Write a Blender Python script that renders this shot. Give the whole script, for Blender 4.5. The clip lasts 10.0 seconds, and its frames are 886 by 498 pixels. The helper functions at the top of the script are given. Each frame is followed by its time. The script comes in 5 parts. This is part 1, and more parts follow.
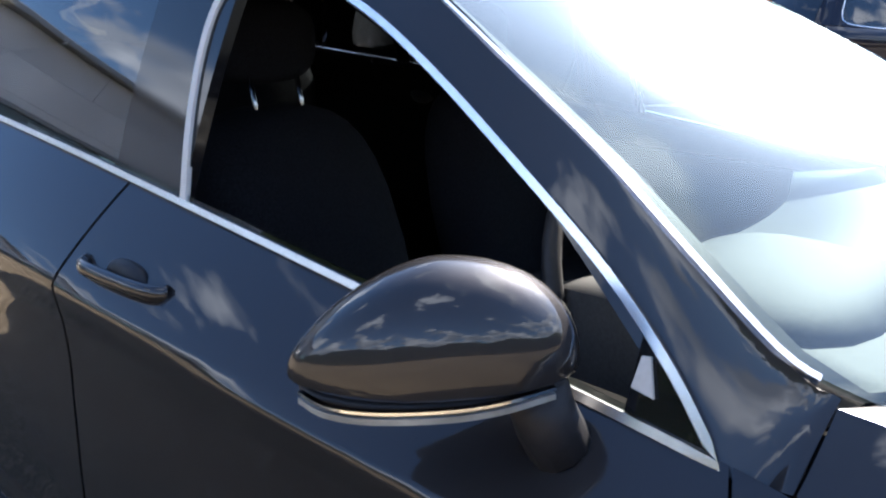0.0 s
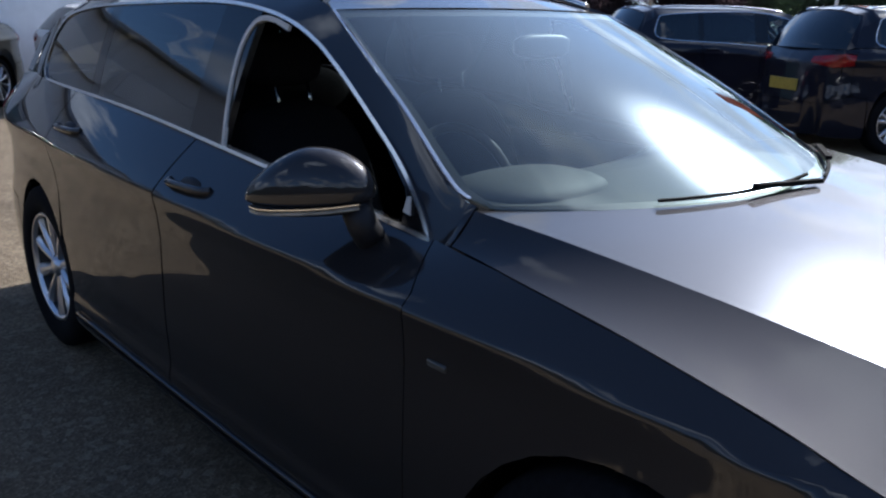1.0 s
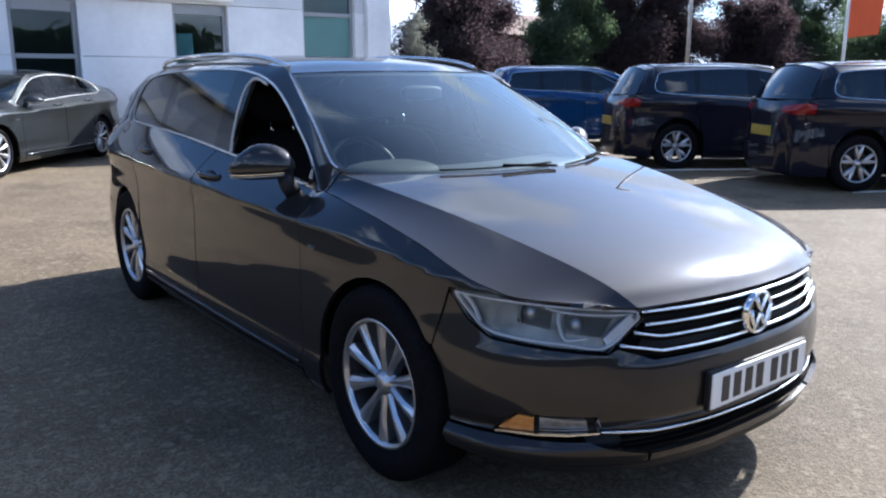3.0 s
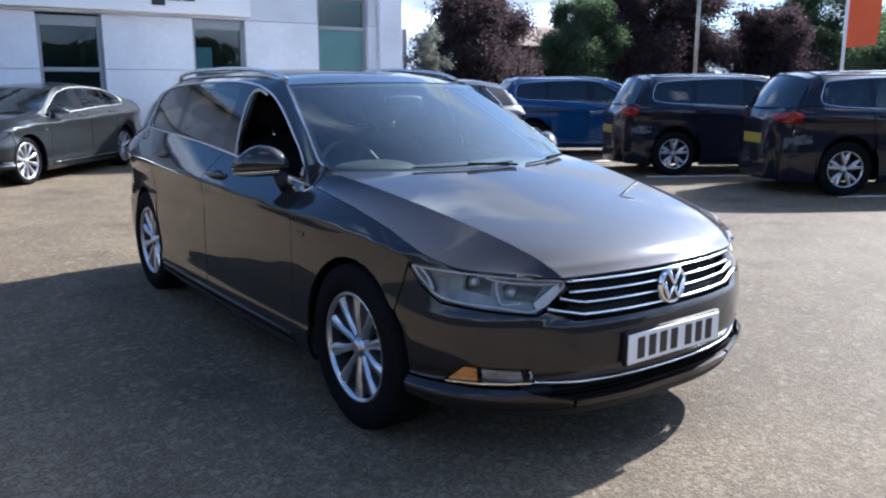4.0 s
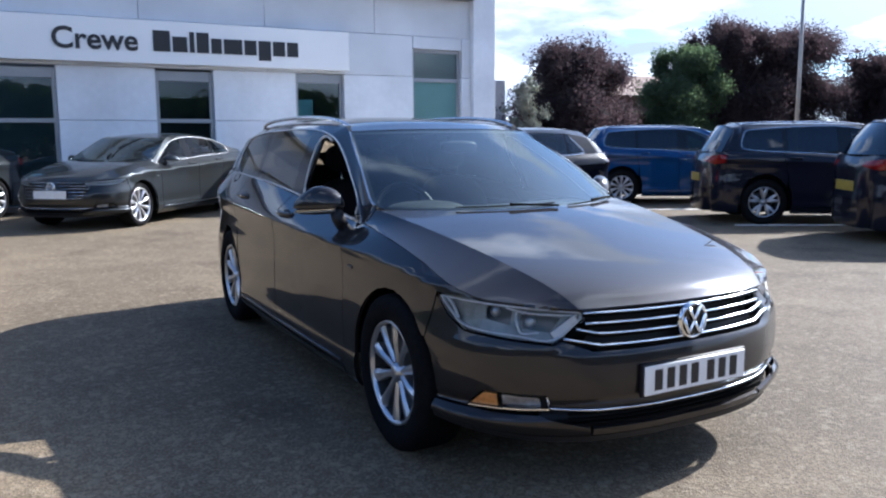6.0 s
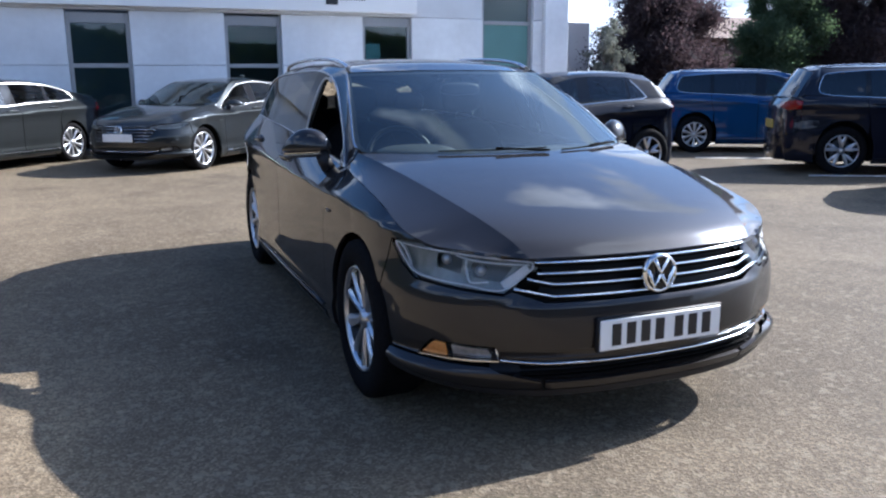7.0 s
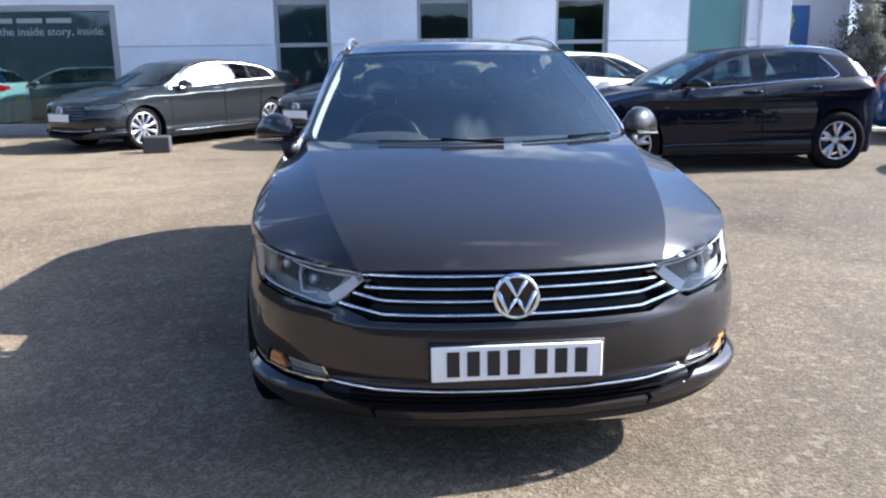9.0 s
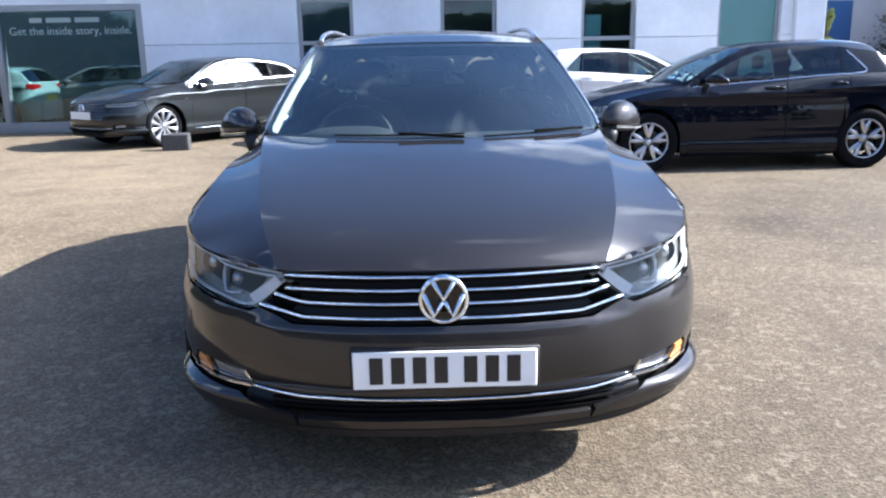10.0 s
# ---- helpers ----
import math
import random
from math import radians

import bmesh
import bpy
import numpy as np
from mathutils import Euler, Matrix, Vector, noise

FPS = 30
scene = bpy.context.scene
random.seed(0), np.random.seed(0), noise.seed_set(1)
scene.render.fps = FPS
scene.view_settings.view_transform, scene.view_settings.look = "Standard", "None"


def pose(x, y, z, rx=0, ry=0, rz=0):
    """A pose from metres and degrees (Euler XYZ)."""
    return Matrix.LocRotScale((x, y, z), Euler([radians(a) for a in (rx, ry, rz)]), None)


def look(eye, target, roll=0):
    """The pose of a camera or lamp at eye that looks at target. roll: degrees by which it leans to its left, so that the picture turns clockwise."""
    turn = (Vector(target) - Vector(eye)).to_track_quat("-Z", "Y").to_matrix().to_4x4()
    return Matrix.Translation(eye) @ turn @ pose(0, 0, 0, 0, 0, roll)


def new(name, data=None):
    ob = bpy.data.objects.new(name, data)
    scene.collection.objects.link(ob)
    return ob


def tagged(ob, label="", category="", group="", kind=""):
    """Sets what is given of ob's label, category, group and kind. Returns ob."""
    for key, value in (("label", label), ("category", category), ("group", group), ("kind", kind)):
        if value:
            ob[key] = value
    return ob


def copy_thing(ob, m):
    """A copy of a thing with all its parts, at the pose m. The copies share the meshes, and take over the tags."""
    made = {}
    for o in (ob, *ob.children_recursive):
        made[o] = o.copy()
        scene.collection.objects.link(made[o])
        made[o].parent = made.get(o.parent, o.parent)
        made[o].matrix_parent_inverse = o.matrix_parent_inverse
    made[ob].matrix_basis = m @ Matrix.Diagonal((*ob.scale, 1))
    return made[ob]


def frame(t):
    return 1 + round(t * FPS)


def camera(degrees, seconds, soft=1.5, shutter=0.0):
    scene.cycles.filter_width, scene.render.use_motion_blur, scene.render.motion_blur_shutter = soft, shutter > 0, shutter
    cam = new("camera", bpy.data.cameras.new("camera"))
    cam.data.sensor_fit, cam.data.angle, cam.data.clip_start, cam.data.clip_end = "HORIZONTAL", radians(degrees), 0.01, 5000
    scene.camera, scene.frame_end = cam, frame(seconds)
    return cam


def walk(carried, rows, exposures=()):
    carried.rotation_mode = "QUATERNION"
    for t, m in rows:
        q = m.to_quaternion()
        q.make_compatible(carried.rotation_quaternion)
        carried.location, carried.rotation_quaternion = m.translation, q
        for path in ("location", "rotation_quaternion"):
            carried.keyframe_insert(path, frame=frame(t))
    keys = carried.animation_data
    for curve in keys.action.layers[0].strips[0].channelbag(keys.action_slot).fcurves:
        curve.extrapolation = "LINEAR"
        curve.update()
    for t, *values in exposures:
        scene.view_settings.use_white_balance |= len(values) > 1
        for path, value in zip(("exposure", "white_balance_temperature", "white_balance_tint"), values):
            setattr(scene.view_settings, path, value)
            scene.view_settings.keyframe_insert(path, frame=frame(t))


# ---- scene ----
cam = camera(58.3, 10.0, soft=2.2)
PATH = [
    (0, (-1.409, 1.215, 1.315), (0.054, 2.426, 0.689), 2.0),
    (0.5, (-1.595, 0.77, 1.325), (-0.198, 2.061, 0.707), 0.8),
    (1, (-1.789, 0.284, 1.346), (-0.479, 1.686, 0.78), 1.0),
    (1.5, (-1.964, -0.12, 1.359), (-0.705, 1.338, 0.824), 0.8),
    (2, (-2.054, -0.578, 1.358), (-0.835, 0.93, 0.871), 0.6),
    (2.5, (-2.173, -0.956, 1.344), (-0.98, 0.585, 0.895), 0.3),
    (3, (-2.229, -1.272, 1.347), (-1.04, 0.278, 0.919), 0.1),
    (3.2, (-2.209, -1.391, 1.343), (-1.03, 0.168, 0.919), 0.1),
    (4.3, (-2.388, -1.869, 1.348), (-1.237, -0.281, 0.959), -0.3),
    (4.5, (-2.385, -1.908, 1.35), (-1.236, -0.315, 0.973), -0.4),
    (5, (-2.334, -2.024, 1.362), (-1.231, -0.388, 1.039), -0.5),
    (5.5, (-2.315, -2.077, 1.343), (-1.272, -0.391, 1.078), -0.6),
    (5.7, (-2.303, -2.09, 1.335), (-1.299, -0.38, 1.075), -0.5),
    (7, (-1.759, -2.241, 1.296), (-1.018, -0.429, 0.887), -0.4),
    (7.5, (-1.4, -2.298, 1.302), (-0.843, -0.43, 0.855), -0.4),
    (8, (-1.043, -2.281, 1.307), (-0.651, -0.373, 0.851), -0.5),
    (8.5, (-0.694, -2.309, 1.326), (-0.426, -0.381, 0.867), -0.6),
    (9, (-0.387, -2.234, 1.316), (-0.241, -0.294, 0.855), -0.8),
    (9.5, (-0.178, -2.133, 1.293), (-0.091, -0.19, 0.829), -0.9),
    (10, (-0.054, -2.108, 1.278), (-0.004, -0.162, 0.816), -1.0),
]
walk(cam, [(t, look(eye, target, roll)) for t, eye, target, roll in PATH],
     [(0, 2.96, 5750, 12), (0.5, 1.80, 5450, 12), (1, 1.28, 5350, 12), (1.5, 1.40, 5480, 12), (2.5, 1.76, 5420, 12), (3.2, 1.86, 5300, 12), (5.5, 1.78, 5230, 12), (7, 1.74, 5180, 12), (8, 1.89, 5180, 12), (9, 2.14, 5250, 12), (10, 2.25, 5250, 12)])
SUN = Vector((0.829, 0.066, 0.555))

# ---- world and sun ----
world = bpy.data.worlds.new("sky")
scene.world = world
world.use_nodes = True
wn, wl = world.node_tree.nodes, world.node_tree.links
wn.clear()
w_out = wn.new("ShaderNodeOutputWorld")
w_bg = wn.new("ShaderNodeBackground")
w_sky = wn.new("ShaderNodeTexSky")
w_sky.sky_type, w_sky.sun_disc = "NISHITA", False
w_sky.ozone_density, w_sky.dust_density = 4.0, 0.25
w_sky.sun_elevation, w_sky.sun_rotation = radians(33.7), radians(85.4)
w_co = wn.new("ShaderNodeTexCoord")
w_map = wn.new("ShaderNodeMapping")
w_map.inputs["Location"].default_value = (0.45, 0.0, 0.0)
w_sep, w_com = wn.new("ShaderNodeSeparateXYZ"), wn.new("ShaderNodeCombineXYZ")
w_add, w_dx, w_dy = wn.new("ShaderNodeMath"), wn.new("ShaderNodeMath"), wn.new("ShaderNodeMath")
w_add.operation, w_dx.operation, w_dy.operation = "ADD", "DIVIDE", "DIVIDE"
w_add.inputs[1].default_value = 0.22
w_lift = wn.new("ShaderNodeMapRange")
w_lift.inputs["From Min"].default_value, w_lift.inputs["From Max"].default_value = 0.14, 0.46
w_lift.inputs["To Min"].default_value, w_lift.inputs["To Max"].default_value = 0.115, -0.055
w_cover = wn.new("ShaderNodeMath")
w_cover.operation = "ADD"
w_dot = wn.new("ShaderNodeVectorMath")
w_dot.operation = "DOT_PRODUCT"
w_dot.inputs[1].default_value = SUN.normalized()
w_pos, w_pow = wn.new("ShaderNodeMath"), wn.new("ShaderNodeMath")
w_pos.operation, w_pow.operation = "MAXIMUM", "POWER"
w_pos.inputs[1].default_value, w_pow.inputs[1].default_value = 0.0, 8.0
w_glow = wn.new("ShaderNodeMix")
w_glow.data_type = "RGBA"
w_glow.inputs["A"].default_value, w_glow.inputs["B"].default_value = (0, 0, 0, 1), (10.5, 10.4, 10.2, 1)
w_sum = wn.new("ShaderNodeMix")
w_sum.data_type, w_sum.blend_type = "RGBA", "ADD"
w_sum.inputs["Factor"].default_value = 1.0
w_pow2 = wn.new("ShaderNodeMath")
w_pow2.operation = "POWER"
w_pow2.inputs[1].default_value = 220.0
w_core = wn.new("ShaderNodeMix")
w_core.data_type = "RGBA"
w_core.inputs["A"].default_value, w_core.inputs["B"].default_value = (0, 0, 0, 1), (440.0, 428.0, 405.0, 1)
w_sum2 = wn.new("ShaderNodeMix")
w_sum2.data_type, w_sum2.blend_type = "RGBA", "ADD"
w_sum2.inputs["Factor"].default_value = 1.0
w_noise = wn.new("ShaderNodeTexNoise")
w_noise.inputs["Scale"].default_value, w_noise.inputs["Detail"].default_value = 1.7, 8.0
w_noise.inputs["Roughness"].default_value = 0.55
w_ramp = wn.new("ShaderNodeValToRGB")
w_ramp.color_ramp.elements[0].position, w_ramp.color_ramp.elements[1].position = 0.51, 0.57
w_noise2 = wn.new("ShaderNodeTexNoise")
w_noise2.inputs["Scale"].default_value, w_noise2.inputs["Detail"].default_value = 2.0, 6.0
w_ramp2 = wn.new("ShaderNodeValToRGB")
w_ramp2.color_ramp.elements[0].position, w_ramp2.color_ramp.elements[1].position = 0.45, 0.63
w_ramp2.color_ramp.elements[0].color, w_ramp2.color_ramp.elements[1].color = (3.8, 4.2, 4.8, 1), (10.5, 10.7, 11.0, 1)
w_mix = wn.new("ShaderNodeMix")
w_mix.data_type = "RGBA"
wl.new(w_co.outputs["Generated"], w_sep.inputs[0])
wl.new(w_sep.outputs["Z"], w_add.inputs[0])
wl.new(w_sep.outputs["X"], w_dx.inputs[0])
wl.new(w_sep.outputs["Y"], w_dy.inputs[0])
wl.new(w_add.outputs[0], w_dx.inputs[1])
wl.new(w_add.outputs[0], w_dy.inputs[1])
wl.new(w_dx.outputs[0], w_com.inputs["X"])
wl.new(w_dy.outputs[0], w_com.inputs["Y"])
wl.new(w_com.outputs[0], w_map.inputs["Vector"])
wl.new(w_sep.outputs["Z"], w_lift.inputs["Value"])
wl.new(w_lift.outputs["Result"], w_cover.inputs[1])
wl.new(w_noise.outputs["Fac"], w_cover.inputs[0])
wl.new(w_map.outputs["Vector"], w_noise.inputs["Vector"])
wl.new(w_map.outputs["Vector"], w_noise2.inputs["Vector"])
wl.new(w_cover.outputs[0], w_ramp.inputs["Fac"])
wl.new(w_noise2.outputs["Fac"], w_ramp2.inputs["Fac"])
wl.new(w_ramp.outputs["Color"], w_mix.inputs["Factor"])
wl.new(w_sky.outputs["Color"], w_mix.inputs["A"])
wl.new(w_ramp2.outputs["Color"], w_mix.inputs["B"])
wl.new(w_co.outputs["Generated"], w_dot.inputs[0])
wl.new(w_dot.outputs["Value"], w_pos.inputs[0])
wl.new(w_pos.outputs[0], w_pow.inputs[0])
wl.new(w_pow.outputs[0], w_glow.inputs["Factor"])
wl.new(w_mix.outputs["Result"], w_sum.inputs["A"])
wl.new(w_glow.outputs["Result"], w_sum.inputs["B"])
wl.new(w_pos.outputs[0], w_pow2.inputs[0])
wl.new(w_pow2.outputs[0], w_core.inputs["Factor"])
wl.new(w_sum.outputs["Result"], w_sum2.inputs["A"])
wl.new(w_core.outputs["Result"], w_sum2.inputs["B"])
wl.new(w_sum2.outputs["Result"], w_bg.inputs["Color"])
w_bg.inputs["Strength"].default_value = 0.055
wl.new(w_bg.outputs["Background"], w_out.inputs["Surface"])

sun_data = bpy.data.lights.new("sun", "SUN")
sun_data.energy, sun_data.angle, sun_data.color = 5.0, radians(0.53), (1.0, 0.86, 0.67)
sun = new("sun", sun_data)
sun.matrix_world = look(SUN * 60, (0, 0, 0))


# ---- materials ----
def material(name, colour, rough=0.5, metal=0.0, grain=0.0, grain_size=40.0, stain=0.0, stain_size=1.5, bump=0.0, coat=0.0, flakes=0.0, random_tint=0.0, spec=0.5):
    """A principled surface with fine grain, broad stains and relief at real size."""
    m = bpy.data.materials.new(name)
    m.use_nodes = True
    n, l = m.node_tree.nodes, m.node_tree.links
    b = n["Principled BSDF"]
    b.inputs["Base Color"].default_value = (*colour, 1)
    b.inputs["Roughness"].default_value = rough
    b.inputs["Metallic"].default_value = metal
    b.inputs["Specular IOR Level"].default_value = spec
    if coat:
        b.inputs["Coat Weight"].default_value, b.inputs["Coat Roughness"].default_value = coat, 0.015
        b.inputs["Coat IOR"].default_value = 1.45
    co = n.new("ShaderNodeTexCoord")
    out = None
    if grain or stain or random_tint:
        base = n.new("ShaderNodeRGB")
        base.outputs[0].default_value = (*colour, 1)
        out = base.outputs[0]
    for amount, size, detail in ((grain, grain_size, 4.0), (stain, stain_size, 5.0)):
        if not amount:
            continue
        t = n.new("ShaderNodeTexNoise")
        t.inputs["Scale"].default_value, t.inputs["Detail"].default_value = size, detail
        r = n.new("ShaderNodeMapRange")
        r.inputs["From Min"].default_value, r.inputs["From Max"].default_value = 0.3, 0.7
        r.inputs["To Min"].default_value, r.inputs["To Max"].default_value = 1 - amount, 1 + amount
        mul = n.new("ShaderNodeMix")
        mul.data_type, mul.blend_type = "RGBA", "MULTIPLY"
        mul.inputs["Factor"].default_value = 1.0
        l.new(co.outputs["Object"], t.inputs["Vector"])
        l.new(t.outputs["Fac"], r.inputs["Value"])
        l.new(out, mul.inputs["A"])
        l.new(r.outputs["Result"], mul.inputs["B"])
        out = mul.outputs["Result"]
    if random_tint:
        info = n.new("ShaderNodeObjectInfo")
        r = n.new("ShaderNodeMapRange")
        r.inputs["To Min"].default_value, r.inputs["To Max"].default_value = 1 - random_tint, 1 + random_tint
        mul = n.new("ShaderNodeMix")
        mul.data_type, mul.blend_type = "RGBA", "MULTIPLY"
        mul.inputs["Factor"].default_value = 1.0
        l.new(info.outputs["Random"], r.inputs["Value"])
        l.new(out, mul.inputs["A"])
        l.new(r.outputs["Result"], mul.inputs["B"])
        out = mul.outputs["Result"]
    if out is not None:
        l.new(out, b.inputs["Base Color"])
    if bump or flakes:
        t = n.new("ShaderNodeTexNoise" if bump else "ShaderNodeTexVoronoi")
        t.inputs["Scale"].default_value = grain_size * 2 if bump else 900.0
        bp = n.new("ShaderNodeBump")
        bp.inputs["Strength"].default_value, bp.inputs["Distance"].default_value = (bump, 0.01) if bump else (flakes, 0.0004)
        l.new(co.outputs["Object"], t.inputs["Vector"])
        l.new(t.outputs["Fac"] if bump else t.outputs["Distance"], bp.inputs["Height"])
        l.new(bp.outputs["Normal"], b.inputs["Normal"])
    return m


def glass(name, tint, ior=1.5, rough=0.0, dust_haze=0.0, gloss=(1, 1, 1)):
    """A thin pane: tinted see-through, with the gloss of glass and a bluish film for dust and painted haze."""
    m = bpy.data.materials.new(name)
    m.use_nodes = True
    n, l = m.node_tree.nodes, m.node_tree.links
    n.clear()
    o, mix, f = n.new("ShaderNodeOutputMaterial"), n.new("ShaderNodeMixShader"), n.new("ShaderNodeFresnel")
    a, g = n.new("ShaderNodeBsdfTransparent"), n.new("ShaderNodeBsdfGlossy")
    f.inputs["IOR"].default_value = ior
    a.inputs["Color"].default_value = (*tint, 1)
    g.inputs["Roughness"].default_value = rough
    g.inputs["Color"].default_value = (*gloss, 1)
    clear = a
    # bluish diffuse film: dust, with the sunlit teal haze put into its colour
    if dust_haze:
        film, clear, spread = n.new("ShaderNodeBsdfDiffuse"), n.new("ShaderNodeMixShader"), n.new("ShaderNodeTexNoise")
        film.inputs["Color"].default_value = (0.50, 0.64, 0.76, 1)
        level = n.new("ShaderNodeMapRange")
        spread.inputs["Scale"].default_value, spread.inputs["Detail"].default_value = 3.0, 6.0
        level.inputs["From Min"].default_value, level.inputs["From Max"].default_value = 0.3, 0.7
        level.inputs["To Min"].default_value, level.inputs["To Max"].default_value = dust_haze * 0.6, dust_haze * 1.4
        l.new(n.new("ShaderNodeTexCoord").outputs["Object"], spread.inputs["Vector"])
        l.new(spread.outputs["Fac"], level.inputs["Value"])
        l.new(level.outputs["Result"], clear.inputs[0])
        l.new(a.outputs[0], clear.inputs[1])
        l.new(film.outputs[0], clear.inputs[2])
    l.new(f.outputs[0], mix.inputs[0])
    l.new(clear.outputs[0], mix.inputs[1])
    l.new(g.outputs[0], mix.inputs[2])
    l.new(mix.outputs[0], o.inputs["Surface"])
    return m


def car_paint(name, colour, metal=0.55, rough=0.38, coat=1.0):
    m = material(name, colour, rough=rough, metal=metal, coat=coat, flakes=0.12, stain=0.06, stain_size=2.0, spec=0.05)
    m.node_tree.nodes["Principled BSDF"].inputs["Specular Tint"].default_value = (0.44, 0.45, 0.47, 1)
    return m


PAINT = car_paint("brown_grey_metallic_paint", (0.0265, 0.0250, 0.0257), 0.66, 0.52)
PAINT_GREY = car_paint("grey_metallic_paint", (0.021, 0.0235, 0.025))
PAINT_TEAL = car_paint("pale_teal_paint", (0.20, 0.27, 0.28), 0.1)
PAINT_BLACK = car_paint("black_paint", (0.002, 0.0032, 0.0085), 0.0, coat=0.7)
PAINT_NAVY = car_paint("dark_navy_paint", (0.010, 0.011, 0.019), 0.1, coat=0.8)
PAINT_BLUE = car_paint("blue_metallic_paint", (0.008, 0.042, 0.13), 0.5)
PAINT_WHITE = car_paint("white_paint", (0.75, 0.75, 0.74), 0.0)
CHROME = material("chrome", (0.78, 0.79, 0.80), rough=0.10, metal=1.0)
SATIN = material("satin_aluminium", (0.62, 0.63, 0.65), rough=0.26, metal=1.0, grain=0.05)
ALLOY = material("silver_alloy", (0.56, 0.57, 0.60), rough=0.30, metal=0.9, stain=0.08, stain_size=8)
ALLOY_DARK = material("dark_wheel_recess", (0.03, 0.03, 0.032), rough=0.5, metal=0.4, grain=0.1)
TYRE = material("tyre_rubber", (0.008, 0.008, 0.009), rough=0.9, grain=0.25, grain_size=60, bump=0.15, spec=0.05)
BLACK = material("black_plastic", (0.013, 0.013, 0.015), rough=0.5, grain=0.15, grain_size=120, bump=0.05, spec=0.25)
GLOSS_BLACK = material("gloss_black", (0.006, 0.006, 0.007), rough=0.08)
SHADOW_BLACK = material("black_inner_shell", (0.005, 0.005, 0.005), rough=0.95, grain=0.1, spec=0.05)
FABRIC = material("black_seat_cloth", (0.017, 0.017, 0.020), rough=0.9, grain=0.3, grain_size=200, bump=0.2, spec=0.08)
TRIM_LIGHT = material("pale_grey_trim", (0.50, 0.49, 0.46), rough=0.8, grain=0.05, grain_size=150)
DASH = material("dark_grey_dashboard", (0.036, 0.037, 0.038), rough=0.7, grain=0.2, grain_size=180, bump=0.1, spec=0.2)
GLASS_FRONT = glass("windscreen_glass", (0.45, 0.58, 0.59), 1.74, dust_haze=0.013, gloss=(0.90, 0.985, 1.0))
GLASS_SIDE = glass("side_glass", (0.50, 0.58, 0.56), 1.65)
GLASS_DARK = glass("privacy_glass", (0.10, 0.115, 0.115), 1.7)
GLASS_REAR = glass("dark_rear_glass", (0.03, 0.034, 0.038), 1.7)
GLASS_LAMP = glass("clear_lamp_lens", (0.92, 0.93, 0.94), 1.36)
LAMP_DARK = material("lamp_housing", (0.07, 0.075, 0.075), rough=0.4, metal=0.4)
LAMP_SILVER = material("lamp_silver_lining", (0.25, 0.26, 0.25), rough=0.4, metal=0.35, stain=0.4, stain_size=16)
LAMP_BOWL = material("lamp_bowl", (0.55, 0.56, 0.58), rough=0.3, metal=0.7)
LIGHT_GUIDE = material("white_light_guide", (0.80, 0.82, 0.84), rough=0.2, grain=0.06)
LAMP_WHITE = material("bright_lamp_lining", (0.62, 0.63, 0.65), rough=0.3, metal=0.35, stain=0.3, stain_size=30)
AMBER = material("amber_reflector", (0.58, 0.26, 0.075), rough=0.25, grain=0.15, grain_size=60)
RED = material("red_lamp_plastic", (0.19, 0.004, 0.005), rough=0.18, grain=0.3, grain_size=25)
PLATE_WHITE = material("white_plate", (0.78, 0.78, 0.76), rough=0.35, stain=0.05, stain_size=6)
PLATE_YELLOW = material("yellow_plate", (0.34, 0.26, 0.04), rough=0.45, grain=0.2, grain_size=30)
INK = material("black_ink", (0.012, 0.012, 0.014), rough=0.4)


# ---- mesh helpers ----
def part(name, bm, mat, parent=None, label=""):
    """One bmesh, or (verts, faces, loop normals), as one mesh object under a thing or a part."""
    me = bpy.data.meshes.new(name)
    if isinstance(bm, tuple):
        verts, faces, normals = bm
        me.from_pydata([tuple(v) for v in verts], [], faces)
        me.polygons.foreach_set("use_smooth", [True] * len(me.polygons))
        me.update()
        if normals is not None:
            me.normals_split_custom_set([tuple(n) for n in normals])
    else:
        bm.to_mesh(me)
        bm.free()
    me.materials.append(mat)
    ob = new(name, me)
    if parent is not None:
        ob.parent = parent
    if label:
        ob["label"] = label
    return ob


def pchip(xs, ys):
    """A smooth curve through points that does not overshoot."""
    xs, ys = np.array(xs, float), np.array(ys, float)
    h, d = np.diff(xs), np.diff(ys) / np.diff(xs)
    m = np.zeros(len(xs))
    for i in range(1, len(xs) - 1):
        if d[i - 1] * d[i] > 0:
            w1, w2 = 2 * h[i] + h[i - 1], h[i] + 2 * h[i - 1]
            m[i] = (w1 + w2) / (w1 / d[i - 1] + w2 / d[i])
    m[0], m[-1] = d[0], d[-1]

    def f(x):
        x = np.clip(np.asarray(x, float), xs[0], xs[-1])
        i = np.clip(np.searchsorted(xs, x) - 1, 0, len(xs) - 2)
        t = (x - xs[i]) / h[i]
        return ((1 + 2 * t) * (1 - t) ** 2 * ys[i] + t * (1 - t) ** 2 * h[i] * m[i] + t * t * (3 - 2 * t) * ys[i + 1] + t * t * (t - 1) * h[i] * m[i + 1])
    return f


def spline(points, n=12):
    """Dense points on a Catmull-Rom curve through the given ones."""
    p = [np.array(q, float) for q in points]
    p = [2 * p[0] - p[1]] + p + [2 * p[-1] - p[-2]]
    out = []
    for i in range(1, len(p) - 2):
        for k in range(n):
            t = k / n
            out.append(0.5 * (2 * p[i] + (p[i + 1] - p[i - 1]) * t + (2 * p[i - 1] - 5 * p[i] + 4 * p[i + 1] - p[i + 2]) * t * t + (3 * p[i] - p[i - 1] - 3 * p[i + 1] + p[i + 2]) * t ** 3))
    out.append(p[-2])
    return np.array(out)


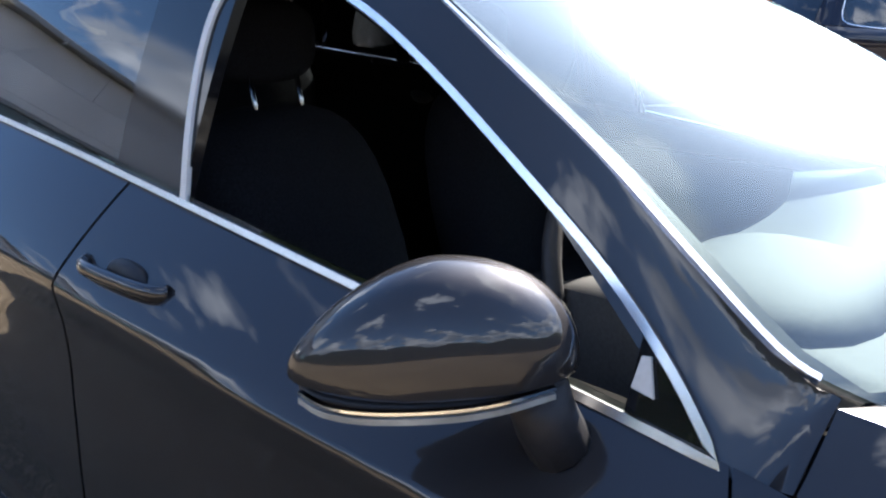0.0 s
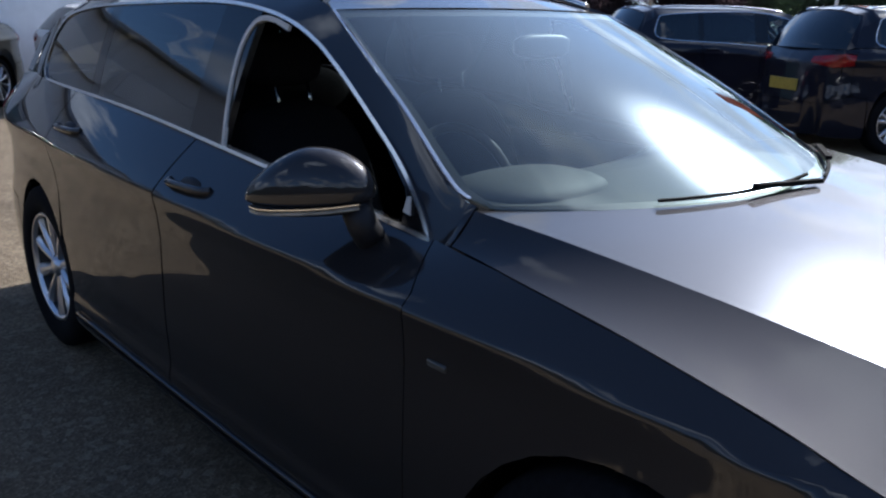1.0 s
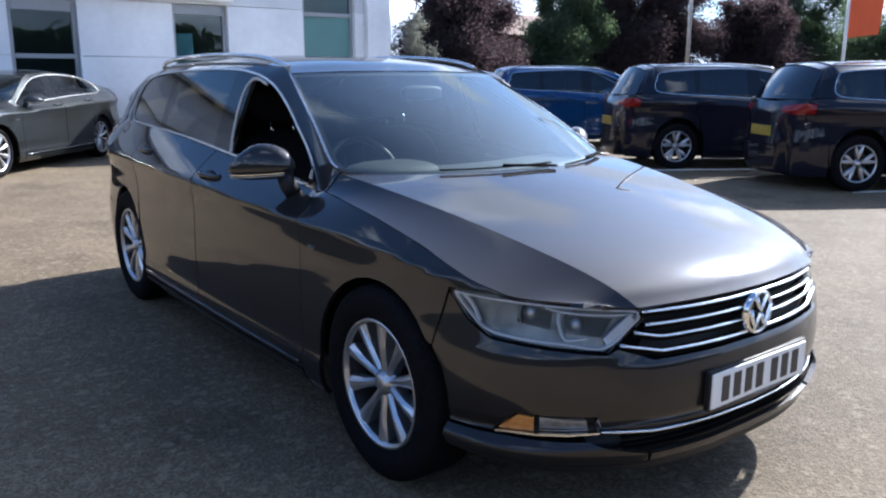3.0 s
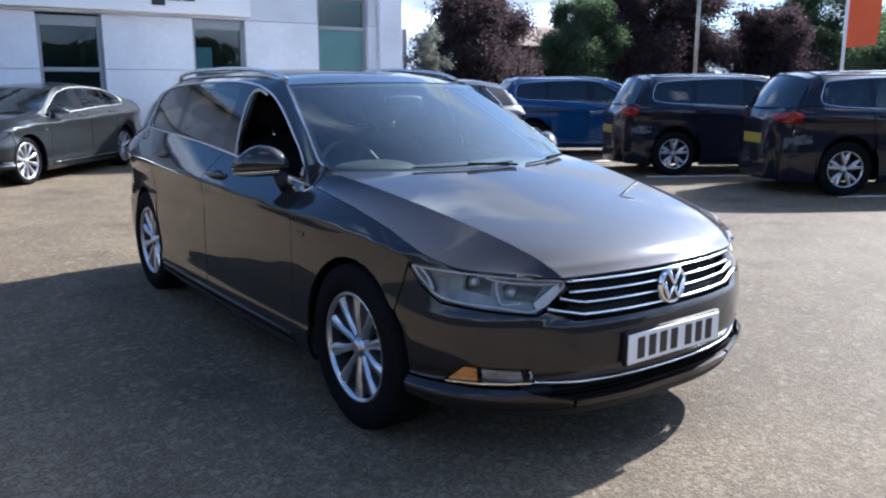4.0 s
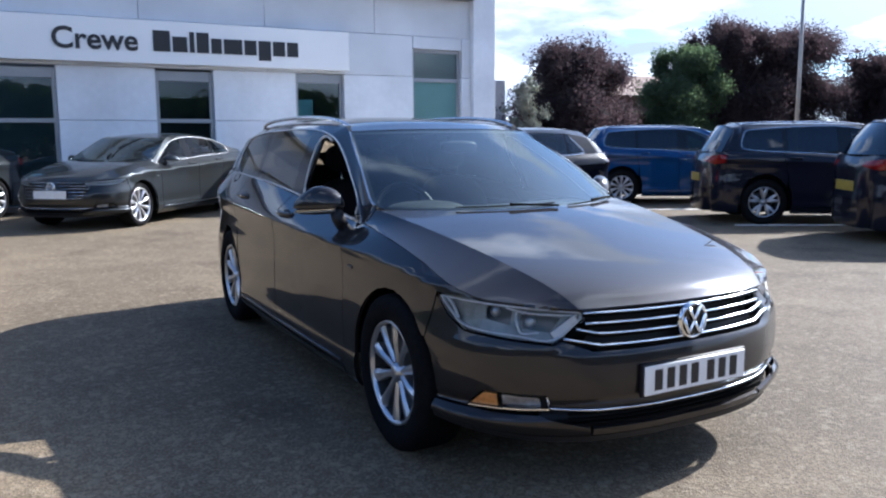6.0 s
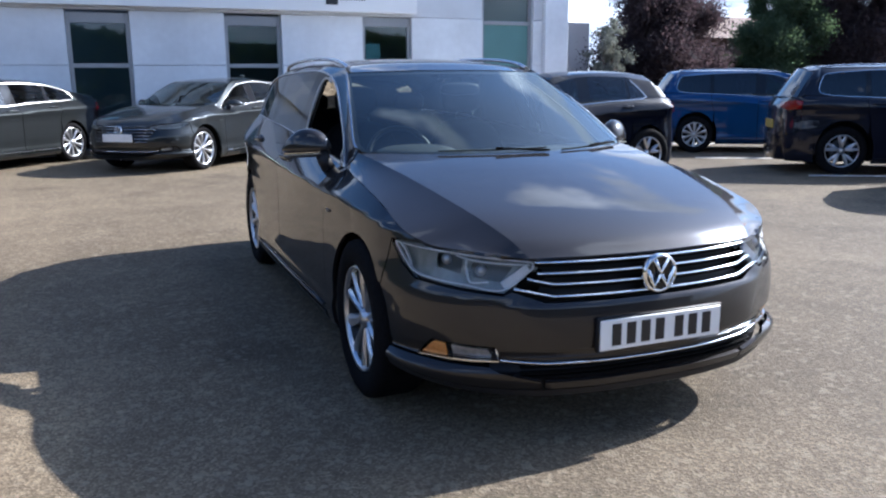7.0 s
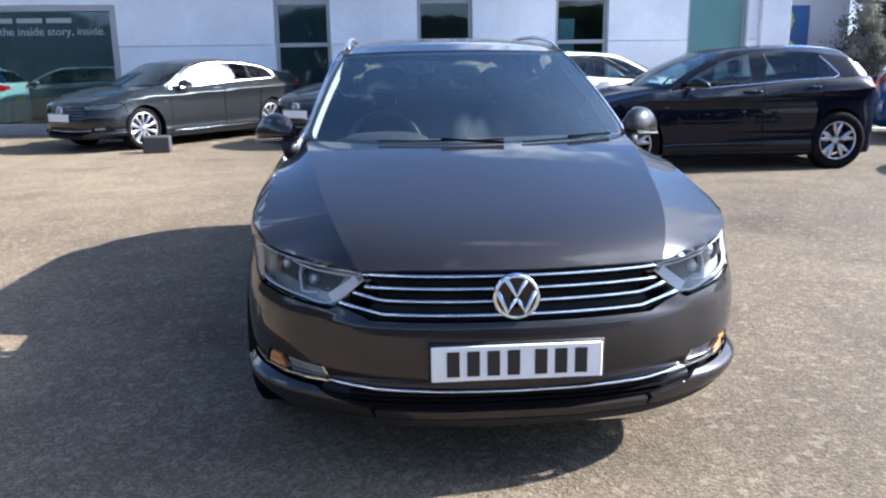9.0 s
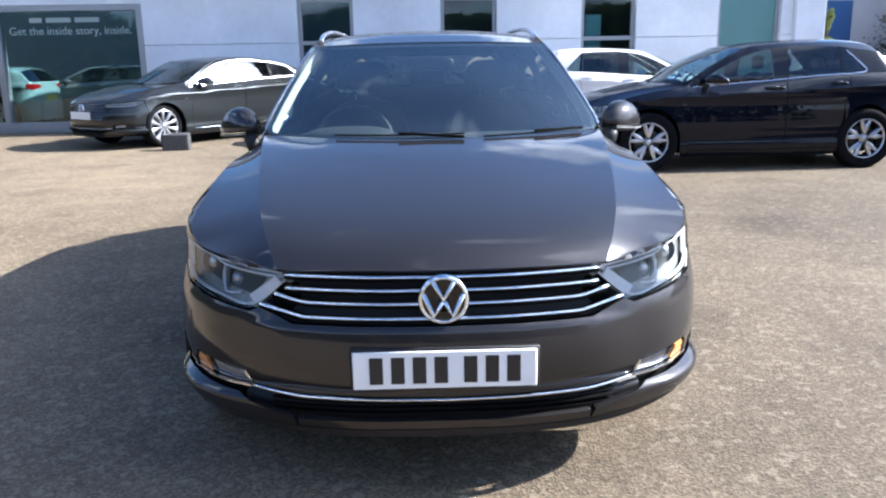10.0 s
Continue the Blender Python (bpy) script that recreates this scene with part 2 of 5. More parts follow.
def along(points):
    """A curve f(t), t in 0..1 by length, through 3D points."""
    d = spline(points)
    s = np.concatenate([[0], np.cumsum(np.linalg.norm(np.diff(d, axis=0), axis=1))])
    s /= s[-1]
    return lambda t: np.stack([np.interp(t, s, d[:, k]) for k in range(d.shape[1])], -1)


def clip_cell(poly, x0, x1, y0, y1):
    for axis, bound, keep in ((0, x0, 1), (0, x1, -1), (1, y0, 1), (1, y1, -1)):
        out = []
        for i in range(len(poly)):
            a, b = poly[i - 1], poly[i]
            da, db = (a[axis] - bound) * keep, (b[axis] - bound) * keep
            if da >= 0:
                out.append(a)
            if (da > 0 > db) or (da < 0 < db):
                t = da / (da - db)
                out.append((a[0] + t * (b[0] - a[0]), a[1] + t * (b[1] - a[1])))
        poly = out
        if len(poly) < 3:
            return []
    return poly


def inset(poly, d):
    """The polygon drawn in by d on all its sides."""
    area = sum(poly[i - 1][0] * poly[i][1] - poly[i][0] * poly[i - 1][1] for i in range(len(poly)))
    d = d if area > 0 else -d
    out = []
    for i in range(len(poly)):
        a, b, c = Vector(poly[i - 1]), Vector(poly[i]), Vector(poly[(i + 1) % len(poly)])
        e1, e2 = (b - a).normalized(), (c - b).normalized()
        n1, n2 = Vector((-e1.y, e1.x)), Vector((-e2.y, e2.x))
        k = max(0.35, 1 + n1.dot(n2))
        q = b + (n1 + n2) * (d / k)
        out.append((q.x, q.y))
    return out


def panel(surface, poly, du=0.035, dv=0.022, depth=0.018, gap=0.0, centre=(0, 2.3, 0.6), warp=None):
    """A curved sheet: the part of surface(u, v) inside the polygon, with edges turned in."""
    poly = [tuple(p) for p in poly]
    if gap:
        poly = inset(poly, gap)
    us, vs = [p[0] for p in poly], [p[1] for p in poly]
    nu, nv = max(1, math.ceil((max(us) - min(us)) / du)), max(1, math.ceil((max(vs) - min(vs)) / dv))
    gu, gv = np.linspace(min(us), max(us), nu + 1), np.linspace(min(vs), max(vs), nv + 1)
    index, pts, faces = {}, [], []
    for i in range(nu):
        column = clip_cell(poly, gu[i], gu[i + 1], min(vs) - 1, max(vs) + 1)
        if not column:
            continue
        for j in range(nv):
            ids = []
            for q in clip_cell(column, gu[i], gu[i + 1], gv[j], gv[j + 1]):
                key = (round(q[0], 5), round(q[1], 5))
                if key not in index:
                    index[key] = len(pts)
                    pts.append(key)
                if not ids or ids[-1] != index[key]:
                    ids.append(index[key])
            if len(ids) > 1 and ids[0] == ids[-1]:
                ids.pop()
            if len(set(ids)) > 2 and len(set(ids)) == len(ids):
                faces.append(ids)
    a = np.array(pts)
    full = (lambda u, v: warp(surface(u, v))) if warp else surface
    p = full(a[:, 0], a[:, 1])
    h = 0.004 if max(us) - min(us) < 3 and max(us) > 1.2 else 0.003
    nrm = np.cross(full(a[:, 0] + h, a[:, 1]) - full(a[:, 0] - h, a[:, 1]), full(a[:, 0], a[:, 1] + h) - full(a[:, 0], a[:, 1] - h))
    nrm /= np.linalg.norm(nrm, axis=1)[:, None] + 1e-12
    mid = np.array(centre) if warp is None else warp(np.array([centre], float))[0]
    out = np.mean(np.sum(nrm * (p - mid), axis=1)) > 0
    if not out:
        nrm = -nrm
    uv_area = sum(poly[i - 1][0] * poly[i][1] - poly[i][0] * poly[i - 1][1] for i in range(len(poly)))
    flip = (uv_area > 0) != out
    if flip:
        faces = [f[::-1] for f in faces]
    verts, normals = list(p), [nrm[i] for f in faces for i in f]
    if depth:
        count = {}
        for f in faces:
            for i in range(len(f)):
                e = (f[i - 1], f[i])
                count[e] = 1
        rim = [e for e in count if (e[1], e[0]) not in count]
        for i, j in rim:
            k = len(verts)
            verts += [p[i], p[j], p[j] - nrm[j] * depth, p[i] - nrm[i] * depth]
            fn = np.cross(p[i] - p[j], -nrm[j])
            fn /= np.linalg.norm(fn) + 1e-12
            faces.append([k + 1, k, k + 3, k + 2])
            normals += [fn] * 4
    return verts, faces, normals


def mirrored(surface):
    return lambda u, v: surface(u, v) * np.array([-1, 1, 1])


def sweep(points, profile, up=(0, 0, 1), closed=False, scale=None):
    """A profile of (across, up) points drawn along a path; up is one way or one for each point."""
    pts = [Vector(p) for p in points]
    n, bm, rings = len(pts), bmesh.new(), []
    for i, p in enumerate(pts):
        a, b = (pts[i - 1], pts[(i + 1) % n]) if closed else (pts[max(i - 1, 0)], pts[min(i + 1, n - 1)])
        t = (b - a).normalized()
        u = Vector(up[i] if len(up) == n and n != 3 else up)
        side = t.cross(u).normalized()
        u = side.cross(t).normalized()
        k = scale[i] if scale is not None else 1.0
        rings.append([bm.verts.new(p + side * (x * k) + u * (y * k)) for x, y in profile])
    m = len(profile)
    for i in range(n if closed else n - 1):
        for j in range(m):
            f = bm.faces.new([rings[i][j], rings[i][(j + 1) % m], rings[(i + 1) % n][(j + 1) % m], rings[(i + 1) % n][j]])
            f.smooth = m > 4
    if not closed:
        bm.faces.new(rings[0][::-1])
        bm.faces.new(rings[-1])
    bmesh.ops.recalc_face_normals(bm, faces=bm.faces)
    return bm


def ring(r, n=10, squash=1.0):
    return [(r * math.cos(2 * math.pi * i / n), squash * r * math.sin(2 * math.pi * i / n)) for i in range(n)]


def rect(w, h):
    return [(-w / 2, -h / 2), (w / 2, -h / 2), (w / 2, h / 2), (-w / 2, h / 2)]


def lathe(profile, n=48, centre=(0, 0, 0)):
    """A profile of (across, radius) points turned round the x axis."""
    bm, rings = bmesh.new(), []
    for k in range(n):
        a = 2 * math.pi * k / n
        rings.append([bm.verts.new((centre[0] + x, centre[1] + r * math.cos(a), centre[2] + r * math.sin(a))) for x, r in profile])
    for k in range(n):
        for j in range(len(profile) - 1):
            f = bm.faces.new([rings[k][j], rings[k][j + 1], rings[(k + 1) % n][j + 1], rings[(k + 1) % n][j]])
            f.smooth = True
    bmesh.ops.recalc_face_normals(bm, faces=bm.faces)
    return bm


def box(lo, hi, bevel=0.0, segments=2, bm=None):
    own = bm is None
    bm = bm or bmesh.new()
    made = bmesh.ops.create_cube(bm, size=1.0)["verts"]
    lo, hi = Vector(lo), Vector(hi)
    for v in made:
        v.co = Vector([lo[k] + (v.co[k] + 0.5) * (hi[k] - lo[k]) for k in range(3)])
    if bevel and own:
        bmesh.ops.bevel(bm, geom=bm.edges[:], offset=bevel, segments=segments, affect="EDGES", profile=0.6)
        bm.normal_update()
        for f in bm.faces:
            f.smooth = max(abs(k) for k in f.normal) < 0.999
    return bm


def blob(centre, size, power=2.6, n=20, m=14, shape=None):
    """A superellipsoid, smooth, with an optional shaping of its points."""
    bm = bmesh.new()

    def sp(c):
        return math.copysign(abs(c) ** (2 / power), c)
    rows = []
    for j in range(m + 1):
        b = -math.pi / 2 + math.pi * j / m
        rows.append([])
        for i in range(n):
            a = 2 * math.pi * i / n
            q = Vector((sp(math.cos(b)) * sp(math.cos(a)), sp(math.cos(b)) * sp(math.sin(a)), sp(math.sin(b))))
            if shape:
                q = shape(q)
            rows[-1].append(bm.verts.new(Vector(centre) + Vector((q.x * size[0], q.y * size[1], q.z * size[2]))))
    for j in range(m):
        for i in range(n):
            f = bm.faces.new([rows[j][i], rows[j][(i + 1) % n], rows[j + 1][(i + 1) % n], rows[j + 1][i]])
            f.smooth = True
    bmesh.ops.remove_doubles(bm, verts=bm.verts, dist=1e-5)
    return bm


# ---- the skin of a car: front at y = 0, rear along +y ----
OUT = spline([(0, -0.004), (0.22, 0.006), (0.42, 0.045), (0.58, 0.110), (0.73, 0.21), (0.835, 0.36), (0.885, 0.56), (0.902, 0.85), (0.911, 1.4), (0.916, 2.2), (0.906, 3.2),
              (0.876, 3.85), (0.822, 4.3), (0.735, 4.53), (0.555, 4.68), (0.29, 4.742), (0, 4.757)], 16)
OUT_S = np.concatenate([[0], np.cumsum(np.linalg.norm(np.diff(OUT, axis=0), axis=1))])
S_END = OUT_S[-1]
LEVELS = np.array([0.10, 0.16, 0.22, 0.30, 0.345, 0.38, 0.46, 0.535, 0.565, 0.60, 0.66, 0.72, 0.78, 0.84, 0.90, 0.98, 1.06])
#             z: .10   .16   .22   .30  .345   .38   .46  .535  .565   .60   .66   .72   .78   .84   .90   .98  1.06
OFFSETS = [
    (0.00, (0.08, 0.045, 0.028, 0.012, 0.018, 0.006, 0.000, 0.010, 0.029, 0.036, 0.040, 0.046, 0.06, 0.08, 0.10, 0.12, 0.14)),
    (0.45, (0.08, 0.045, 0.026, 0.001, 0.028, 0.009, 0.002, 0.011, 0.031, 0.042, 0.046, 0.056, 0.08, 0.10, 0.12, 0.14, 0.16)),
    (0.62, (0.085, 0.05, 0.025, -0.007, 0.030, 0.016, 0.010, 0.013, 0.018, 0.031, 0.048, 0.058, 0.08, 0.11, 0.135, 0.16, 0.18)),
    (0.85, (0.09, 0.055, 0.024, -0.014, 0.034, 0.018, 0.010, 0.013, 0.018, 0.031, 0.049, 0.060, 0.08, 0.12, 0.15, 0.18, 0.20)),
    (1.20, (0.10, 0.070, 0.028, -0.006, 0.018, 0.009, 0.004, 0.005, 0.007, 0.012, 0.023, 0.028, 0.03, 0.03, 0.03, 0.03, 0.03)),
    (2.00, (0.12, 0.065, 0.018, 0.008, 0.015, 0.015, 0.012, 0.013, 0.014, 0.015, 0.017, 0.019, 0.016, 0.006, 0.0, -0.02, -0.04)),
    (4.30, (0.12, 0.065, 0.018, 0.008, 0.015, 0.015, 0.012, 0.013, 0.014, 0.015, 0.017, 0.020, 0.020, 0.012, 0.004, 0.0, -0.02)),
    (4.90, (0.10, 0.060, 0.030, 0.012, 0.009, 0.006, 0.004, 0.006, 0.009, 0.012, 0.020, 0.026, 0.028, 0.020, 0.008, 0.0, -0.02)),
    (5.60, (0.09, 0.050, 0.020, 0.006, 0.003, 0.000, 0.000, 0.004, 0.011, 0.02, 0.03, 0.035, 0.04, 0.045, 0.055, 0.075, 0.10)),
    (S_END + 0.1, (0.09, 0.050, 0.020, 0.006, 0.003, 0.000, 0.000, 0.004, 0.011, 0.02, 0.03, 0.035, 0.04, 0.045, 0.055, 0.075, 0.10)),
]
ZD = np.linspace(0.08, 1.12, 261)
ROWS = np.array([pchip(LEVELS, o)(ZD) for _, o in OFFSETS])
SD = np.linspace(0, S_END, 500)
ST = np.array([s for s, _ in OFFSETS])
TABLE = np.array([pchip(ST, ROWS[:, k])(SD) for k in range(len(ZD))]).T
crease_z = pchip([0.3, 0.7, 1.0, 1.41, 2.2, 3.0, 3.75, 4.4, 4.8], [0.72, 0.765, 0.79, 0.815, 0.845, 0.87, 0.89, 0.90, 0.90])
edge_x = pchip([0.29, 0.43, 0.75, 1.05, 1.30, 1.36, 1.44, 1.6, 3.3, 3.9, 4.3, 4.75], [0.745, 0.795, 0.815, 0.810, 0.784, 0.775, 0.762, 0.755, 0.755, 0.732, 0.69, 0.63])
edge_z = pchip([0.29, 0.43, 0.75, 1.05, 1.36, 1.44, 1.60, 2.24, 2.87, 3.75, 4.3, 4.75], [0.731, 0.767, 0.845, 0.894, 0.918, 0.919, 0.930, 0.985, 1.035, 1.072, 1.08, 1.08])


def s_of_y(y):
    return float(np.interp(y, OUT[8:-16, 1], OUT_S[8:-16])) if np.ndim(y) == 0 else np.interp(y, OUT[8:-16, 1], OUT_S[8:-16])


def s_of_x(x):
    """Along the nose, by the distance from the middle."""
    k = int(np.argmax(OUT[:, 0] > 0.90))
    return math.copysign(float(np.interp(abs(x), OUT[:k, 0], OUT_S[:k])), x)


def lower(s, z):
    """The body below the waist: s runs round it from the middle of the nose; negative s is the -x side."""
    s, z = np.asarray(s, float), np.asarray(z, float)
    a = np.clip(np.abs(s), 0, S_END)
    x, y = np.interp(a, OUT_S, OUT[:, 0]), np.interp(a, OUT_S, OUT[:, 1])
    e = 0.03
    tx = np.interp(a + e, OUT_S, OUT[:, 0]) - np.interp(a - e, OUT_S, OUT[:, 0])
    ty = np.interp(a + e, OUT_S, OUT[:, 1]) - np.interp(a - e, OUT_S, OUT[:, 1])
    tx = np.where(a < e, 1.0, tx)
    ty = np.where(a < e, 0.0, ty)
    k = np.hypot(tx, ty)
    nx, ny = ty / k, -tx / k
    fi, fj = a / S_END * (len(SD) - 1), np.clip((z - ZD[0]) / (ZD[-1] - ZD[0]), 0, 0.9999) * (len(ZD) - 1)
    i, j = np.minimum(fi.astype(int), len(SD) - 2), fj.astype(int)
    p, q = fi - i, fj - j
    low = (TABLE[i, j] * (1 - p) + TABLE[i + 1, j] * p) * (1 - q) + (TABLE[i, j + 1] * (1 - p) + TABLE[i + 1, j + 1] * p) * q
    zc = crease_z(y)
    blend = np.clip((a - 0.95) / 0.25, 0, 1) * np.clip((5.55 - a) / 0.3, 0, 1)
    slope = (x - edge_x(y)) / np.maximum(edge_z(y) - zc, 0.03)
    r = (z - zc) / np.maximum(edge_z(y) - zc, 0.03)
    high = 0.001 + slope * (z - zc) * (0.8 + 0.2 * np.clip(r, 0, 1)) - 0.0
    soft = 0.005
    both = 0.5 * (low + high + np.sqrt((low - high) ** 2 + soft ** 2))
    off = low * (1 - blend) + both * blend
    return np.stack([np.where(s < 0, -1, 1) * (x - nx * off), y - ny * off, z + 0 * a], -1)


def side(y, z):
    """The side of the cabin above the waist, on the -x side."""
    y, z = np.asarray(y, float), np.asarray(z, float)
    d = z - edge_z(np.clip(y, 1.44, 4.75))
    x = edge_x(np.clip(y, 1.44, 4.75)) + 0.004 - d * 0.30 - np.where(d > 0, d * d * 0.28, 0)
    return np.stack([-x, y, z], -1)


HOOD_MID = along([(0, 0.035, 0.708), (0, 0.10, 0.758), (0, 0.25, 0.812), (0, 0.5, 0.872), (0, 0.8, 0.935), (0, 1.04, 0.978)])
HOOD_CREASE = along([(0.475, 0.105, 0.704), (0.515, 0.20, 0.762), (0.57, 0.40, 0.826), (0.635, 0.75, 0.899), (0.69, 1.10, 0.955), (0.72, 1.34, 0.982)])
HOOD_EDGE = along([lower(np.array([a]), np.array([z]))[0] for a, z in ((s_of_x(0.60), 0.7165), (s_of_x(0.70), 0.725), (s_of_y(0.29), 0.7335), *((s_of_y(y), float(edge_z(y)) + 0.002) for y in (0.36, 0.43, 0.54, 0.65, 0.75, 0.85, 0.95, 1.05, 1.15, 1.25, 1.345)))])


def hood_middle(u, v):
    """The raised middle of the hood, up to the crease and past it."""
    a, v = np.abs(u), np.clip(v, 0, 1)
    m, c = HOOD_MID(v), HOOD_CREASE(v)
    t = (a / 0.72)[:, None]
    p = m + (c - m) * np.concatenate([t, t ** 2, t ** 2.6], 1)
    return p * np.stack([np.where(u < 0, -1.0, 1.0), 1 + 0 * a, 1 + 0 * a], -1)


def hood_flank(u, v):
    """The sloping flank of the hood, outside the crease."""
    a, v = np.abs(u), np.clip(v, 0, 1)
    c, e = HOOD_CREASE(v), HOOD_EDGE(v)
    w = ((a - 0.72) / 0.28)[:, None]
    q = c + (e - c) * w + np.array([0, 0, -0.018]) * w * (1 - w)
    return q * np.stack([np.where(u < 0, -1.0, 1.0), 1 + 0 * a, 1 + 0 * a], -1)


def hood(u, v):
    return np.where((np.abs(u) > 0.72)[:, None], hood_flank(u, v), hood_middle(u, v))


def joined(sheets):
    """Several sheets as one mesh."""
    verts, faces, normals = [], [], []
    for v, f, n in sheets:
        k = len(verts)
        verts += list(v)
        faces += [[i + k for i in q] for q in f]
        normals += list(n)
    return verts, faces, normals


def cross(mid, edge, power=2.0, bulge=0.0):
    """A sheet between a middle curve and an edge curve, u across from -1 to 1, v along."""
    def f(u, v):
        a = np.abs(u)[:, None]
        v = np.clip(v, 0, 1)
        m, e = mid(v), edge(v)
        p = m + (e - m) * np.concatenate([a, a ** power, a ** (power + 0.4)], 1)
        if bulge:
            p = p + np.stack([0 * v, -bulge * np.sin(math.pi * v), bulge * np.sin(math.pi * v)], -1)
        return p * np.stack([np.where(u < 0, -1.0, 1.0), 1 + 0 * u, 1 + 0 * u], -1)
    return f


def ruled(a, b, bulge=0.0):
    """A strip between two curves, v across from a to b."""
    def f(u, v):
        u = np.clip(u, 0, 1)
        p, q, w = a(u), b(u), np.asarray(v)[:, None]
        return p + (q - p) * w + np.array([-bulge, 0, bulge]) * (w * (1 - w) * 4)
    return f


WS_EDGE = [(0.690, 1.310, 0.982), (0.712, 1.348, 0.997), (0.719, 1.395, 1.018), (0.700, 1.492, 1.078), (0.668, 1.622, 1.157), (0.628, 1.80, 1.252), (0.577, 1.997, 1.352)]
windscreen = cross(along([(0, 1.03, 0.972), (0, 1.46, 1.185), (0, 1.88, 1.362)]), along(WS_EDGE), 2.0)
roof = cross(along([(0, 1.885, 1.366), (0, 2.1, 1.412), (0, 2.5, 1.443), (0, 3.0, 1.455), (0, 3.6, 1.448), (0, 4.2, 1.408), (0, 4.56, 1.362)]),
             along([(0.576, 2.003, 1.354), (0.557, 2.2, 1.385), (0.545, 2.55, 1.408), (0.54, 3.0, 1.414), (0.53, 3.6, 1.402), (0.51, 4.15, 1.36), (0.48, 4.48, 1.315)]), 2.2)
rear_glass = cross(along([(0, 4.555, 1.352), (0, 4.64, 1.21), (0, 4.70, 1.06)]), along([(0.545, 4.43, 1.305), (0.605, 4.50, 1.18), (0.645, 4.53, 1.06)]), 2.0)
DLO = [(1.42, 0.918), (1.60, 0.933), (2.24, 0.99), (2.87, 1.04), (3.66, 1.073), (3.795, 1.088), (3.845, 1.135), (3.81, 1.22), (3.725, 1.295), (3.60, 1.330), (3.35, 1.353), (3.1, 1.362), (2.75, 1.369), (2.48, 1.367),
       (2.30, 1.352), (2.14, 1.324), (2.0, 1.280), (1.86, 1.214), (1.70, 1.124), (1.57, 1.045), (1.48, 0.976)]


def indexed(points):
    """A curve f(t) through 3D points, t in 0..1 evenly by point."""
    d = spline(points)
    t0 = np.linspace(0, 1, len(d))
    return lambda t: np.stack([np.interp(t, t0, d[:, k]) for k in range(3)], -1)


def on_side(y, z):
    return tuple(side(np.array([y]), np.array([z]))[0] * np.array([-1, 1, 1]))


PILLAR_A = indexed([(0.716, 1.338, 0.990), (0.721, 1.395, 1.016), (0.662, 1.655, 1.178), (0.578, 2.003, 1.356), (0.556, 2.22, 1.390), (0.545, 2.55, 1.410), (0.54, 3.0, 1.416), (0.53, 3.6, 1.404), (0.51, 4.15, 1.362), (0.482, 4.46, 1.318)])
PILLAR_B = indexed([(0.776, 1.348, 0.919), (0.765, 1.425, 0.920), on_side(1.74, 1.152), on_side(2.07, 1.303), on_side(2.26, 1.345), on_side(2.55, 1.368), on_side(3.0, 1.364), on_side(3.52, 1.338), on_side(4.05, 1.285), on_side(4.45, 1.225)])
pillar = ruled(PILLAR_A, PILLAR_B, 0.006)
WHEEL_Y, WHEEL_Z, WHEEL_R, ARCH = (0.85, 3.64), 0.334, 0.334, 0.362


def arch(yc, a0, a1, n=14, r=ARCH):
    """Points (s, z) along a wheel arch, angles from straight up, towards the rear positive."""
    return [(s_of_y(yc + r * math.sin(radians(a))), 0.335 + r * math.cos(radians(a))) for a in np.linspace(a0, a1, n)]


def inwards(d):
    """The lower skin set in by d."""
    def f(s, z):
        p, e = lower(s, z), 0.004
        q = lower(s + e, z) - lower(s - e, z)
        n = np.stack([q[:, 1], -q[:, 0], 0 * q[:, 0]], -1)
        n /= np.linalg.norm(n, axis=1)[:, None]
        return p - n * d
    return f


def skin_path(s_values, z_values, d=0.0):
    return inwards(d)(np.array(s_values, float), np.array(z_values, float))


HEADLIGHT = [(s_of_y(0.505), 0.735), (s_of_x(0.72), 0.722), (s_of_x(0.60), 0.710), (s_of_x(0.48), 0.698), (s_of_x(0.465), 0.664), (s_of_x(0.575), 0.583), (s_of_x(0.70), 0.597), (0.95, 0.617), (1.035, 0.660)]


def flat_sides(points, sgn):
    return [(sgn * s, z) for s, z in points]


